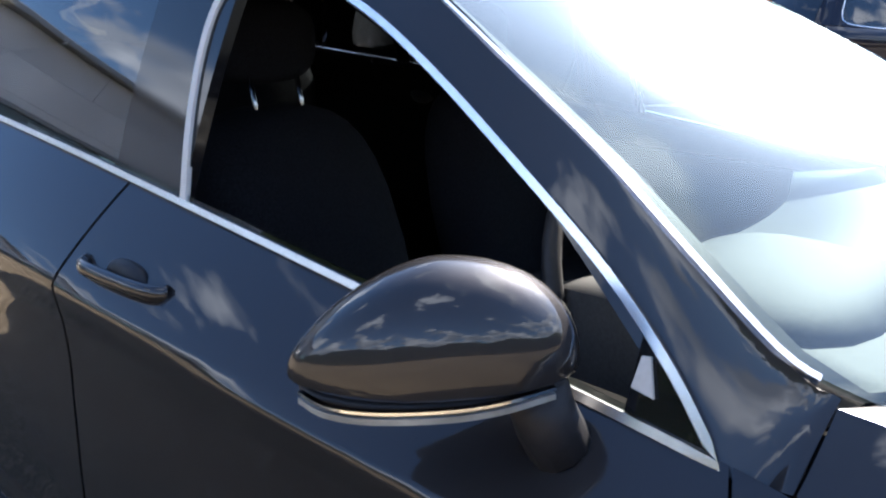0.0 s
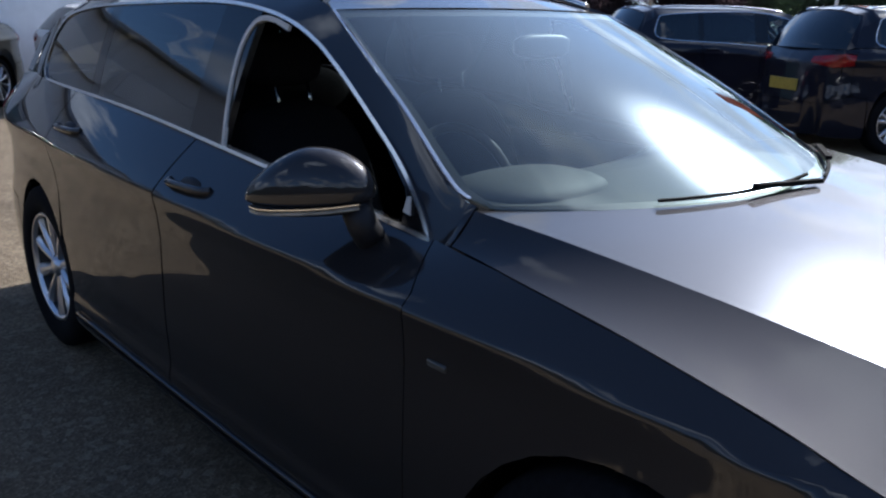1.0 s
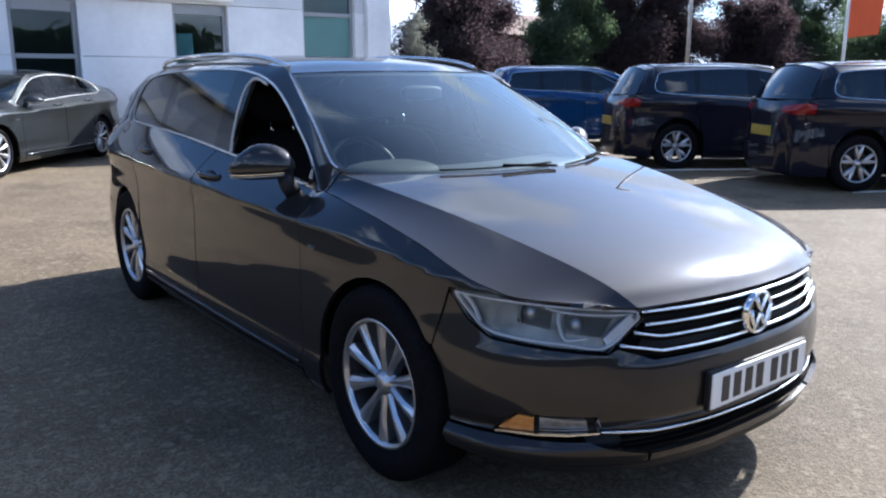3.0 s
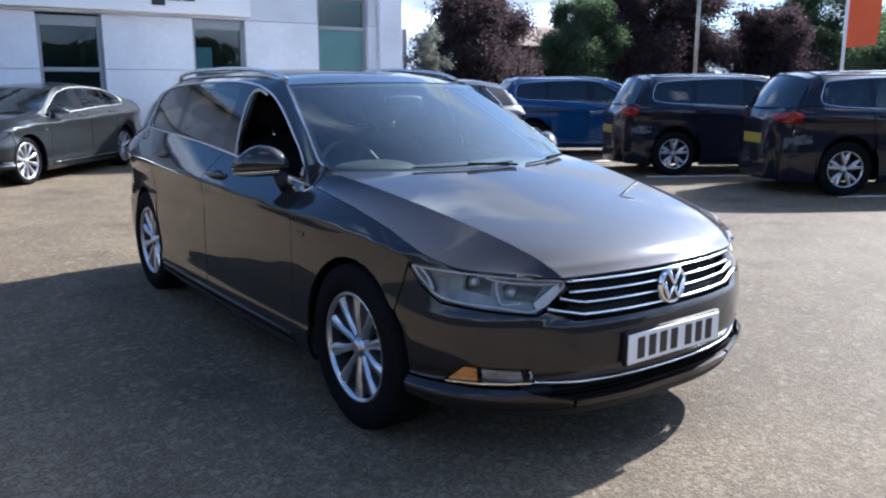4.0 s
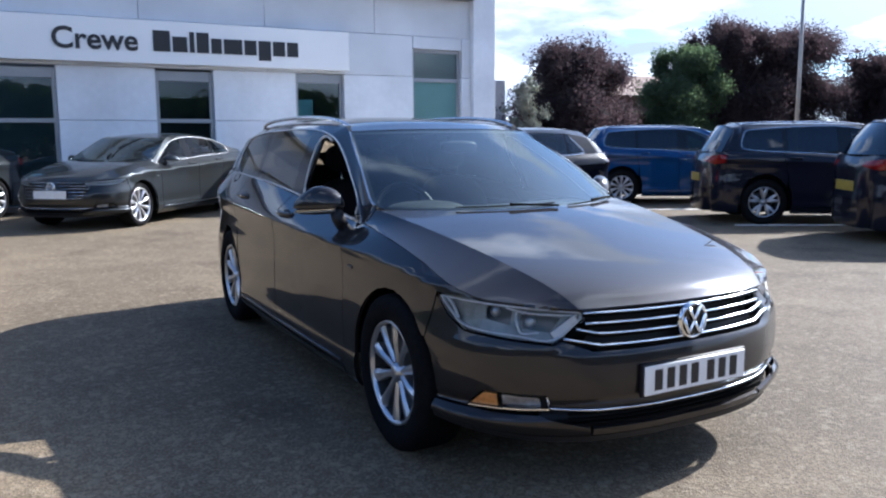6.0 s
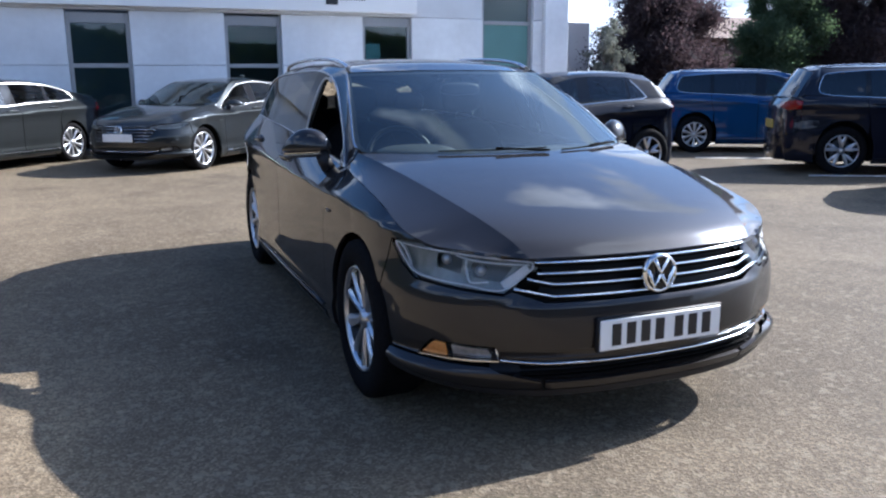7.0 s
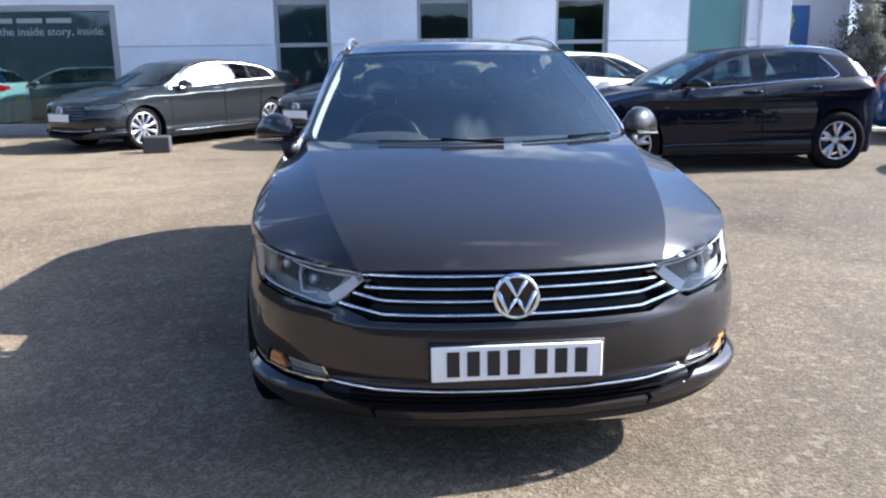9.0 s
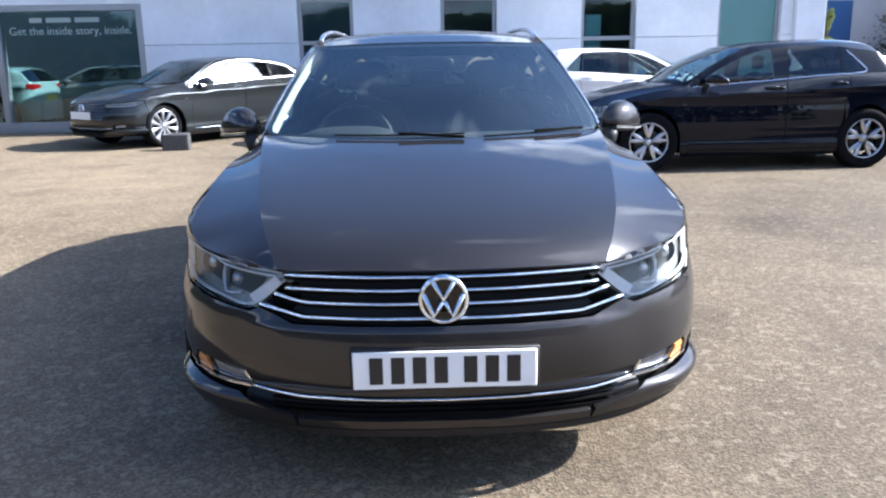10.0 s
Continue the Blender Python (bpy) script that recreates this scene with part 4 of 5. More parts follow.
        for y0, y1 in ((2.275, 2.470), (post - 0.030, post + 0.035)):
            skin("window_post", mir(side), span(y0, y1, 4), GLOSS_BLACK, gap=0, depth=0.02)
        skin("mirror_sail", mir(side), [(1.425, 0.920), (1.515, 0.927), (1.515, 1.0), (1.48, 0.975)], GLOSS_BLACK, gap=0, depth=0.01)
        path = np.array([on_side(y, z) for y, z in inset([p for p in d], -0.004)]) * np.array([sgn, 1, 1])
        path = spline(path[:10], 4) if belt_only else spline(np.vstack([path, path[:1]]), 4)[:-1]
        ups = [tuple(Vector((sgn, 0, 0.35)).normalized())] * len(path)
        tube("window_trim", path + np.array([sgn * 0.002, 0, 0]), rect(0.010, 0.008), SATIN if chrome else BLACK, up=ups, closed=not belt_only)
        if near:
            seal = spline([np.array(on_side(y, z)) for y, z in ((2.268, 0.985), (2.296, 1.10), (2.314, 1.21), (2.309, 1.285), (2.270, 1.325), (2.20, 1.325), (2.12, 1.305))], 6) * np.array([sgn, 1, 1])
            tube("door_seal", seal + np.array([sgn * 0.001, 0, 0]), rect(0.014, 0.009), TRIM_LIGHT, up=(sgn, 0, 0.3))
        if near and sgn < 0:
            skin("sail_clip", lambda u, v: side(u, v) - np.array([0.006, 0, 0]), [(1.487, 0.950), (1.512, 0.953), (1.509, 0.984), (1.500, 0.986)], TRIM_LIGHT, gap=0, depth=0.004)
        edge = np.array([(sgn * x, y, z) for x, y, z in spline(WS_EDGE, 4)[5:]])
        tube("windscreen_seal", edge, rect(0.008, 0.007), SATIN if near else GLOSS_BLACK, up=(sgn * 0.3, -0.4, 0.85))
        # mirror, its housing swept back from the inner end
        c = Vector((sgn * 0.890, 1.650, 0.980))
        ca, sa = math.cos(radians(44)), math.sin(radians(44))

        def swept(p, sgn=sgn, c=c):
            o, y = (p[0] - c.x) * sgn, p[1] - c.y
            return Vector((c.x + sgn * (o * ca - y * sa), c.y + o * sa + y * ca, p[2]))

        def swing(bm):
            for v in bm.verts:
                v.co = swept(v.co)
            return bm

        def shell(q, sgn=sgn):
            o = q.x * sgn
            up = 1.62 - 0.75 * max(0, o) ** 1.5 - 0.22 * max(0, -o) ** 2
            k = 1 - 0.30 * max(0, o) ** 2
            return Vector((q.x, q.y * (0.7 if q.y > 0 else 1.0) * k, (q.z * up if q.z > 0 else q.z * 0.22) - 0.10 * o))
        mr = lump("door_mirror", swing(blob(c, (0.138, 0.072, 0.064), 2.3, 32, 20, shell)), paint)
        lump("mirror_base", swing(blob((c.x, c.y + 0.003, c.z - 0.014), (0.128, 0.066, 0.030), 2.6, 26, 10, lambda q, sgn=sgn: Vector((q.x, q.y * (0.7 if q.y > 0 else 1.0) * (1 - 0.3 * max(0, q.x * sgn) ** 2), q.z * (0.3 if q.z > 0 else 0.8) - 0.22 * q.x * sgn)))), BLACK, mr)
        for dz, thick, mat in ((-0.012, 0.003, CHROME), (-0.020, 0.006, LAMP_SILVER)):
            pts = [swept((c.x + sgn * x, c.y + y, c.z + dz - 0.07 * x)) for x, y in ((-0.105, -0.046), (-0.05, -0.066), (0.0, -0.071), (0.06, -0.064), (0.10, -0.046), (0.124, -0.016))]
            tube("indicator" if thick > 0.0045 else "trim_line", spline(pts, 5), rect(0.006, thick), mat, mr)
        tube("arm", [(sgn * 0.832, 1.575, 0.965), (sgn * 0.822, 1.565, 0.925), (sgn * 0.805, 1.556, 0.890)], ring(0.034, 12, 0.9), BLACK, mr, up=(0, -1, 0))
        lump("mirror_glass", swing(box((c.x - 0.085, c.y + 0.038, c.z - 0.030), (c.x + 0.075, c.y + 0.050, c.z + 0.042), 0.002, 1)), CHROME, mr)
        if rails:
            pts = [(sgn * x, y, z) for x, y, z in ((0.548, 2.07, 1.380), (0.548, 2.19, 1.408), (0.546, 2.40, 1.431), (0.543, 2.75, 1.446), (0.538, 3.2, 1.446), (0.53, 3.6, 1.433), (0.522, 3.87, 1.405), (0.517, 3.99, 1.376))]
            tube("roof_rail", spline(pts, 5), ring(0.013, 8, 0.85), SATIN)
        wy = wheel_y or WHEEL_Y
        for y in wy:
            wheel(car, style, sgn * ((0.785 if y < 2 else 0.762) if near else 0.748), y, 0 if sgn < 0 else 180)

    # cabin
    ws = skin("windscreen", windscreen, [(-1, 0), (1, 0), (1, 1), (-1, 1)], GLASS_FRONT, du=0.08, dv=0.08, gap=0.002, depth=0.004)
    ws.visible_shadow = False
    for u0, u1, v0, v1 in ((-0.995, 0.995, 0.003, 0.045), (-0.97, 0.97, 0.965, 0.997), (-0.997, -0.965, 0.045, 0.997), (0.965, 0.997, 0.045, 0.997)):
        skin("dark_border", lambda u, v: windscreen(u, v) - np.array([0, -0.003, 0.005]), [(u0, v0), (u1, v0), (u1, v1), (u0, v1)], BLACK, ws, du=0.08, dv=0.08, gap=0, depth=0)
    skin("roof", roof, [(-1, 0), (1, 0), (1, 1), (-1, 1)], paint, du=0.06, dv=0.04, gap=0, depth=0.015)
    rg = skin("rear_window", rear_glass, [(-1, 0), (1, 0), (1, 1), (-1, 1)], GLASS_SIDE if near else GLASS_REAR, du=0.1, dv=0.1, gap=0.004, depth=0.004)
    gate = [(S_END - 0.62, 0.50), (S_END, 0.50), (S_END, 1.052), (S_END - 0.62, 1.052)]
    part("tailgate", joined([panel(lower, flat_sides(gate, sgn), 0.06 * fine, 0.04 * fine, 0.012, 0, (0, 2.3, 0.6), warp) for sgn in (-1, 1)]), paint, car)
    bump_line = [(s_of_y(4.03), 0.18), (S_END, 0.18), (S_END, 0.495), (S_END - 0.62, 0.495), (s_of_y(4.365), 0.575), (s_of_y(4.055), 0.555)]
    part("rear_bumper", joined([panel(lower, flat_sides(bump_line, sgn), 0.035 * fine, 0.022 * fine, 0.012, 0, (0, 2.3, 0.6), warp) for sgn in (-1, 1)]), paint, car)
    for sgn in (-1, 1):
        skin("rear_corner", lower, flat_sides([(s_of_y(4.365), 0.585), (S_END - 0.62, 0.50), (S_END - 0.62, 0.865), (s_of_y(4.60), 0.835), (s_of_y(4.365), 0.860)], sgn), paint)
        skin("rear_corner", lower, flat_sides([(s_of_y(4.425), 1.0), (s_of_y(4.55), 1.015), (S_END - 0.62, 0.99), (S_END - 0.62, 1.05), (s_of_y(4.58), 1.06), (s_of_y(4.42), 1.075)], sgn), paint)
        skin("window_post", (lambda u, v, sg=sgn: ruled(along([(0.545, 4.43, 1.305), (0.605, 4.50, 1.18), (0.645, 4.53, 1.06)]), along([on_side(4.45, 1.225), on_side(4.45, 1.15), on_side(4.44, 1.08)]))(u, v) * np.array([sg, 1, 1])), [(0, 0), (1, 0), (1, 1), (0, 1)], paint, du=0.15, dv=0.3, gap=0, depth=0.01)
    lump("number_plate", box((-0.26, 4.722, 0.585), (0.26, 4.742, 0.696), 0.003, 1), PLATE_YELLOW, car, "yellow rear number plate")
    cowl = lambda u, v: hood(u, np.ones_like(u)) * (1 - v[:, None]) + windscreen(u, np.zeros_like(u)) * v[:, None] + np.array([0, 0, -0.008])
    skin("wiper_cowl", cowl, [(-0.93, 0.0), (0.93, 0.0), (0.93, 1.0), (-0.93, 1.0)], SHADOW_BLACK, du=0.08, dv=0.5, gap=0, depth=0.01)
    for x0, x1, rise in ((0.63, 0.20, 0.016), (0.12, -0.40, 0.036)):
        xs = np.linspace(x0, x1, 14)
        p = windscreen(xs / 0.70, rise - 0.012 * np.linspace(0, 1, 14)) + np.array([0, -0.006, 0.009])
        wp = tube("wiper", p, rect(0.008, 0.006), SHADOW_BLACK)
        q = windscreen(np.array([x0, (x0 + x1) / 2]) / 0.70, np.array([0.0, rise])) + np.array([0, -0.012, 0.014])
        tube("wiper_arm", q, rect(0.016, 0.010), SHADOW_BLACK, wp)

    # inside
    dash = [(x, 1.30 + 0.14 * (x / 0.7) ** 2, 0.88) for x in np.linspace(-0.64, 0.64, 15)]
    tube("dashboard", dash, [(-0.36, -0.20), (0.22, -0.30), (0.26, -0.05), (0.22, 0.055), (0.05, 0.075), (-0.16, 0.085), (-0.36, 0.05)], DASH)
    lump("instrument_hood", blob((-0.37, 1.50, 0.942), (0.21, 0.15, 0.055), 2.6), DASH)
    lump("cabin_floor", box((-0.72, 1.2, 0.25), (0.72, 4.5, 0.30)), SHADOW_BLACK)
    lump("bulkhead", box((-0.70, 1.2, 0.25), (0.70, 1.30, 0.80)), SHADOW_BLACK)
    skin("headlining", lambda u, v: roof(u, v) - np.array([0, 0, 0.03]), [(-0.97, 0.02), (0.97, 0.02), (0.97, 1), (-0.97, 1)], FABRIC, du=0.15, dv=0.1, gap=0, depth=0)
    for sgn in (-1, 1):
        inner = lambda u: PILLAR_A(u) + np.array([-0.018, 0.012, -0.014])
        skin("pillar_trim", (lambda u, v, sg=sgn: (inner(u) + np.asarray(v)[:, None] * np.array([-0.012, 0.075, -0.02])) * np.array([sg, 1, 1])), [(0.10, 0), (0.36, 0), (0.36, 1), (0.10, 1)], TRIM_LIGHT if light_trim else FABRIC, du=0.02, dv=0.3, gap=0, depth=0.006)
        skin("pillar_lining", (lambda u, v, sg=sgn: pillar(u, v) * np.array([sg, 1, 1]) - np.array([sg * 0.020, -0.008, 0.010])), [(0.08, 0.0), (0.40, 0.0), (0.40, 1), (0.08, 1)], FABRIC, du=0.02, dv=0.3, gap=0, depth=0)
        seat = lump("front_seat", blob((sgn * 0.37, 2.25, 0.50), (0.27, 0.28, 0.10), 3.5), FABRIC, car, "black cloth front seat")
        lump("backrest", blob((sgn * 0.36, 2.46, 0.76), (0.255, 0.11, 0.31), 3.2, 20, 14, lambda q: Vector((q.x * (1 - 0.12 * max(q.z, 0)), q.y + 0.9 * q.z, q.z))), FABRIC, seat)
        lump("headrest", blob((sgn * 0.355, 2.60, 1.195), (0.135, 0.055, 0.085), 3.0), FABRIC, seat)
        for dx in (-0.06, 0.06):
            tube("headrest_post", [(sgn * 0.355 + dx, 2.53, 1.02), (sgn * 0.355 + dx, 2.56, 1.14)], ring(0.006, 6), CHROME, seat)
    rs = lump("rear_seat", blob((0, 3.35, 0.55), (0.64, 0.28, 0.12), 4), FABRIC, car, "black cloth rear bench")
    lump("backrest", blob((0, 3.62, 0.82), (0.64, 0.10, 0.30), 4), FABRIC, rs)
    for x in (-0.38, 0, 0.38):
        lump("headrest", blob((x, 3.70, 1.16), (0.12, 0.05, 0.07), 3), FABRIC, rs)
    wheel_path = [(-0.37 + 0.18 * math.cos(a), 1.72 + 0.07 * math.sin(a), 0.90 + 0.165 * math.sin(a)) for a in np.linspace(0, 2 * math.pi, 32, endpoint=False)]
    st = tube("steering_wheel", wheel_path, ring(0.014, 8), BLACK, closed=True, up=(0, -0.9, 0.4))
    lump("hub", blob((-0.37, 1.70, 0.895), (0.085, 0.03, 0.06), 2.6), BLACK, st)
    tube("spoke", [(-0.55, 1.72, 0.90), (-0.37, 1.71, 0.885), (-0.19, 1.72, 0.90)], rect(0.03, 0.02), BLACK, st)
    im = lump("inside_mirror", blob((0, 1.80, 1.265), (0.115, 0.022, 0.034), 3.2), BLACK)
    lump("mirror_glass", box((-0.10, 1.821, 1.24), (0.10, 1.825, 1.29), 0.001, 1), CHROME, im)
    return car


def lathe_front(profile, centre):
    """A profile of (forward, radius) turned round the y axis, facing -y."""
    bm = lathe(profile, 40)
    for v in bm.verts:
        v.co = Vector((centre[0] + v.co.y, centre[1] - v.co.x, centre[2] + v.co.z))
    bmesh.ops.recalc_face_normals(bm, faces=bm.faces)
    return bm


# ---- ground ----
def asphalt():
    m = bpy.data.materials.new("worn_asphalt")
    m.use_nodes = True
    n, l = m.node_tree.nodes, m.node_tree.links
    b = n["Principled BSDF"]
    co = n.new("ShaderNodeTexCoord")

    def noise_node(scale, detail=4.0, kind="ShaderNodeTexNoise"):
        t = n.new(kind)
        t.inputs["Scale"].default_value = scale
        if kind == "ShaderNodeTexNoise":
            t.inputs["Detail"].default_value = detail
        l.new(co.outputs["Object"], t.inputs["Vector"])
        return t
    stones = noise_node(105.0, 2.0, "ShaderNodeTexVoronoi")
    r1 = n.new("ShaderNodeValToRGB")
    r1.color_ramp.elements[0].color, r1.color_ramp.elements[1].color = (0.066, 0.052, 0.035, 1), (0.205, 0.161, 0.106, 1)
    e = r1.color_ramp.elements.new(0.5)
    e.color = (0.118, 0.093, 0.061, 1)
    l.new(stones.outputs["Color"], r1.inputs["Fac"])
    patches = noise_node(0.35, 6.0)
    r2 = n.new("ShaderNodeMapRange")
    r2.inputs["From Min"].default_value, r2.inputs["From Max"].default_value = 0.3, 0.7
    r2.inputs["To Min"].default_value, r2.inputs["To Max"].default_value = 0.72, 1.22
    l.new(patches.outputs["Fac"], r2.inputs["Value"])
    mul = n.new("ShaderNodeMix")
    mul.data_type, mul.blend_type = "RGBA", "MULTIPLY"
    mul.inputs["Factor"].default_value = 1.0
    l.new(r1.outputs["Color"], mul.inputs["A"])
    l.new(r2.outputs["Result"], mul.inputs["B"])
    out = mul.outputs["Result"]
    for scale, detail, low, high, lo, hi in ((14.0, 5.0, 0.35, 0.65, 0.92, 1.07), (2.2, 8.0, 0.36, 0.62, 0.88, 1.08), (0.9, 10.0, 0.30, 0.42, 0.62, 1.0)):
        t = noise_node(scale, detail)
        r = n.new("ShaderNodeMapRange")
        r.inputs["From Min"].default_value, r.inputs["From Max"].default_value = low, high
        r.inputs["To Min"].default_value, r.inputs["To Max"].default_value = lo, hi
        l.new(t.outputs["Fac"], r.inputs["Value"])
        m2 = n.new("ShaderNodeMix")
        m2.data_type, m2.blend_type = "RGBA", "MULTIPLY"
        m2.inputs["Factor"].default_value = 1.0
        l.new(out, m2.inputs["A"])
        l.new(r.outputs["Result"], m2.inputs["B"])
        out = m2.outputs["Result"]
    grit = noise_node(34.0, 2.0, "ShaderNodeTexVoronoi")
    r3 = n.new("ShaderNodeMapRange")
    r3.inputs["From Min"].default_value, r3.inputs["From Max"].default_value = 0.80, 0.97
    r3.inputs["To Min"].default_value, r3.inputs["To Max"].default_value = 0.0, 0.30
    sep = n.new("ShaderNodeSeparateColor")
    l.new(grit.outputs["Color"], sep.inputs["Color"])
    l.new(sep.outputs["Red"], r3.inputs["Value"])
    m3 = n.new("ShaderNodeMix")
    m3.data_type = "RGBA"
    m3.inputs["B"].default_value = (0.30, 0.25, 0.18, 1)
    l.new(r3.outputs["Result"], m3.inputs["Factor"])
    l.new(out, m3.inputs["A"])
    l.new(m3.outputs["Result"], b.inputs["Base Color"])
    b.inputs["Roughness"].default_value = 0.84
    b.inputs["Specular IOR Level"].default_value = 0.22
    b.inputs["Diffuse Roughness"].default_value = 0.45
    bump = n.new("ShaderNodeBump")
    bump.inputs["Strength"].default_value, bump.inputs["Distance"].default_value = 0.48, 0.006
    l.new(stones.outputs["Distance"], bump.inputs["Height"])
    l.new(bump.outputs["Normal"], b.inputs["Normal"])
    return m


ASPHALT = asphalt()
bm = bmesh.new()
bmesh.ops.create_grid(bm, x_segments=8, y_segments=8, size=1500)
tagged(part("ground", bm, ASPHALT), "worn beige-grey asphalt car park surface", "ground", kind="structure")

# ---- the showroom ----
WALL_Y = 14.2
CLAD = material("pale_grey_cladding", (0.70, 0.72, 0.75), rough=0.45, metal=0.0, stain=0.10, stain_size=0.9, grain=0.03, grain_size=9, random_tint=0.03)
CLAD_DULL = material("dull_grey_cladding", (0.62, 0.64, 0.67), rough=0.5, stain=0.11, stain_size=0.8, random_tint=0.04)
FRAME = material("grey_window_frame", (0.30, 0.31, 0.33), rough=0.4, metal=0.5, grain=0.06)
SIGN_WHITE = material("white_sign_panel", (0.80, 0.80, 0.80), rough=0.35, stain=0.03, stain_size=0.7)
WINDOWS = ((-2.42, -1.33, 2.62, 1.66), (0.40, 1.50, 2.62, 1.66), (3.20, 4.28, 2.66, 1.66), (5.95, 7.20, 3.28, 2.60))
wall = tagged(new("wall_north"), "pale grey metal-clad showroom wall with tall windows", "wall", kind="structure")
xs = [-5.45] + [v for w in WINDOWS for v in w[:2]] + [7.45]
for i in range(0, len(xs), 2):
    x0, x1 = xs[i], xs[i + 1]
    for z0, z1 in ((0.0, 1.66), (1.668, 2.66)):
        n = max(1, round((x1 - x0) / 3.2))
        for k in range(n):
            a, b_ = x0 + (x1 - x0) * k / n, x0 + (x1 - x0) * (k + 1) / n
            part("panel", box((a + 0.004, WALL_Y, z0), (b_ - 0.004, WALL_Y + 0.3, z1), 0.006, 1), CLAD, wall)
for a, b_ in ((-12.0, -5.2), (-5.2, -1.2), (-1.2, 2.6), (2.6, 5.94), (7.208, 7.45)):
    part("panel", box((a + 0.004, WALL_Y, 2.668), (b_ - 0.004, WALL_Y + 0.3, 3.55), 0.006, 1), CLAD_DULL if a > 2 else CLAD, wall)
part("panel", box((5.95, WALL_Y, 3.285), (7.20, WALL_Y + 0.3, 3.55), 0.006, 1), CLAD_DULL, wall)
for k in range(8):
    a = -12.0 + 19.45 * k / 8
    part("panel", box((a + 0.004, WALL_Y + 0.02, 3.558), (a + 19.45 / 8 - 0.004, WALL_Y + 0.3, 4.40), 0.006, 1), CLAD_DULL, wall)
part("panel", box((7.454, WALL_Y - 0.12, 0), (8.05, WALL_Y + 9, 4.9), 0.01, 1), CLAD, wall)
tagged(part("roof_edge", box((-2.4, WALL_Y - 0.35, 4.41), (7.45, WALL_Y + 9, 4.56), 0.02, 1), FRAME), "grey metal roof edge of the showroom", "roof", kind="structure")
tagged(part("roof_edge", box((-12.0, WALL_Y - 0.35, 4.41), (-2.41, WALL_Y + 0.4, 4.56), 0.02, 1), FRAME), "grey metal roof edge of the showroom", "roof", kind="structure")
INNER_WALL = material("dark_inner_wall", (0.13, 0.14, 0.15), rough=0.7, stain=0.1)
tagged(part("wall_back", box((-12.0, WALL_Y + 7, 0), (7.45, WALL_Y + 7.2, 4.4)), INNER_WALL), "plain inner wall of the showroom", "wall", kind="structure")
PANE = glass("showroom_glass", (0.58, 0.70, 0.70), 1.52)
FILM = material("green_window_film", (0.115, 0.235, 0.230), rough=0.6, stain=0.1, stain_size=1.0)
POSTER = material("pale_blue_paper", (0.45, 0.60, 0.68), rough=0.8, stain=0.15, stain_size=8)
INNER = material("dim_showroom_floor", (0.12, 0.12, 0.125), rough=0.5, grain=0.1)
tagged(part("floor_inside", box((-12.0, WALL_Y + 0.3, 0.0), (7.45, WALL_Y + 7, 0.03)), INNER), "dim grey showroom floor", "floor", kind="structure")
for i, (x0, x1, zt, zm) in enumerate(WINDOWS):
    win = tagged(new("window_%d" % (i + 1)), "tall dark showroom window with grey frame and crossbar", "window", kind="structure")
    for nm, lo, hi in (("frame", (x0, 0.10, 0.0), (x0 + 0.07, 0.2, zt)), ("frame", (x1 - 0.07, 0.10, 0.0), (x1, 0.2, zt)), ("header", (x0 + 0.07, 0.10, zt - (0.19 if i < 3 else 0.07)), (x1 - 0.07, 0.2, zt)), ("crossbar", (x0 + 0.07, 0.09, zm - 0.04), (x1 - 0.07, 0.2, zm + 0.04)), ("sill", (x0 + 0.07, 0.05, 0.0), (x1 - 0.07, 0.2, 0.1))):
        part(nm, box((lo[0], WALL_Y + lo[1], lo[2]), (hi[0], WALL_Y + hi[1], hi[2]), 0.005, 1), FRAME, win)
    for z0, z1 in ((0.1, zm - 0.04), (zm + 0.04, zt - (0.19 if i < 3 else 0.07))):
        part("pane", box((x0 + 0.07, WALL_Y + 0.14, z0), (x1 - 0.07, WALL_Y + 0.15, z1)), PANE, win).visible_shadow = False
        if i == 3 and z0 < 1:
            part("film", box((x0 + 0.07, WALL_Y + 0.130, z0), (x1 - 0.07, WALL_Y + 0.135, z1)), FILM, win, "pale green obscuring film")
    if i == 2:
        part("poster", box((x0 + 0.10, WALL_Y + 0.17, 1.35), (x0 + 0.42, WALL_Y + 0.175, 2.12)), POSTER, win, "pale blue paper notice")
sign = tagged(new("shop_sign"), "white fascia sign with black lettering above the windows", "sign")
part("board", box((-4.9, WALL_Y - 0.22, 2.72), (4.33, WALL_Y - 0.01, 3.52), 0.01, 1), SIGN_WHITE, sign)


def lettering(text, x, y, z, size, mat, parent, depth=0.01, bold=0.0):
    """Letters that face -y, their left end and foot at x, z."""
    font = bpy.data.curves.new("lettering", "FONT")
    font.body, font.size, font.extrude, font.offset = text, size, depth, bold
    ob = new("lettering", font)
    me = bpy.data.meshes.new_from_object(ob)
    bpy.data.objects.remove(ob)
    me.materials.append(mat)
    ob = new("lettering", me)
    ob.parent = parent
    ob.matrix_local = pose(x, y, z, 90)
    return ob


lettering("Crewe", -1.38, WALL_Y - 0.225, 2.955, 0.53, INK, sign, 0.01, 0.011)
x0 = 0.36
for wide, top, foot in ((0.31, 3.34, 0), (0.27, 3.24, 0), (0.09, 3.34, 0), (0.23, 3.34, 0), (0.20, 3.24, 0), (0.36, 3.24, 0), (0.24, 3.24, 0), (0.25, 3.24, 0.10), (0.25, 3.24, 0), (0.23, 3.24, 0)):
    part("letter_bar", box((x0, WALL_Y - 0.235, 2.955 - foot), (x0 + wide, WALL_Y - 0.218, top)), INK, sign)
    x0 += wide + 0.045

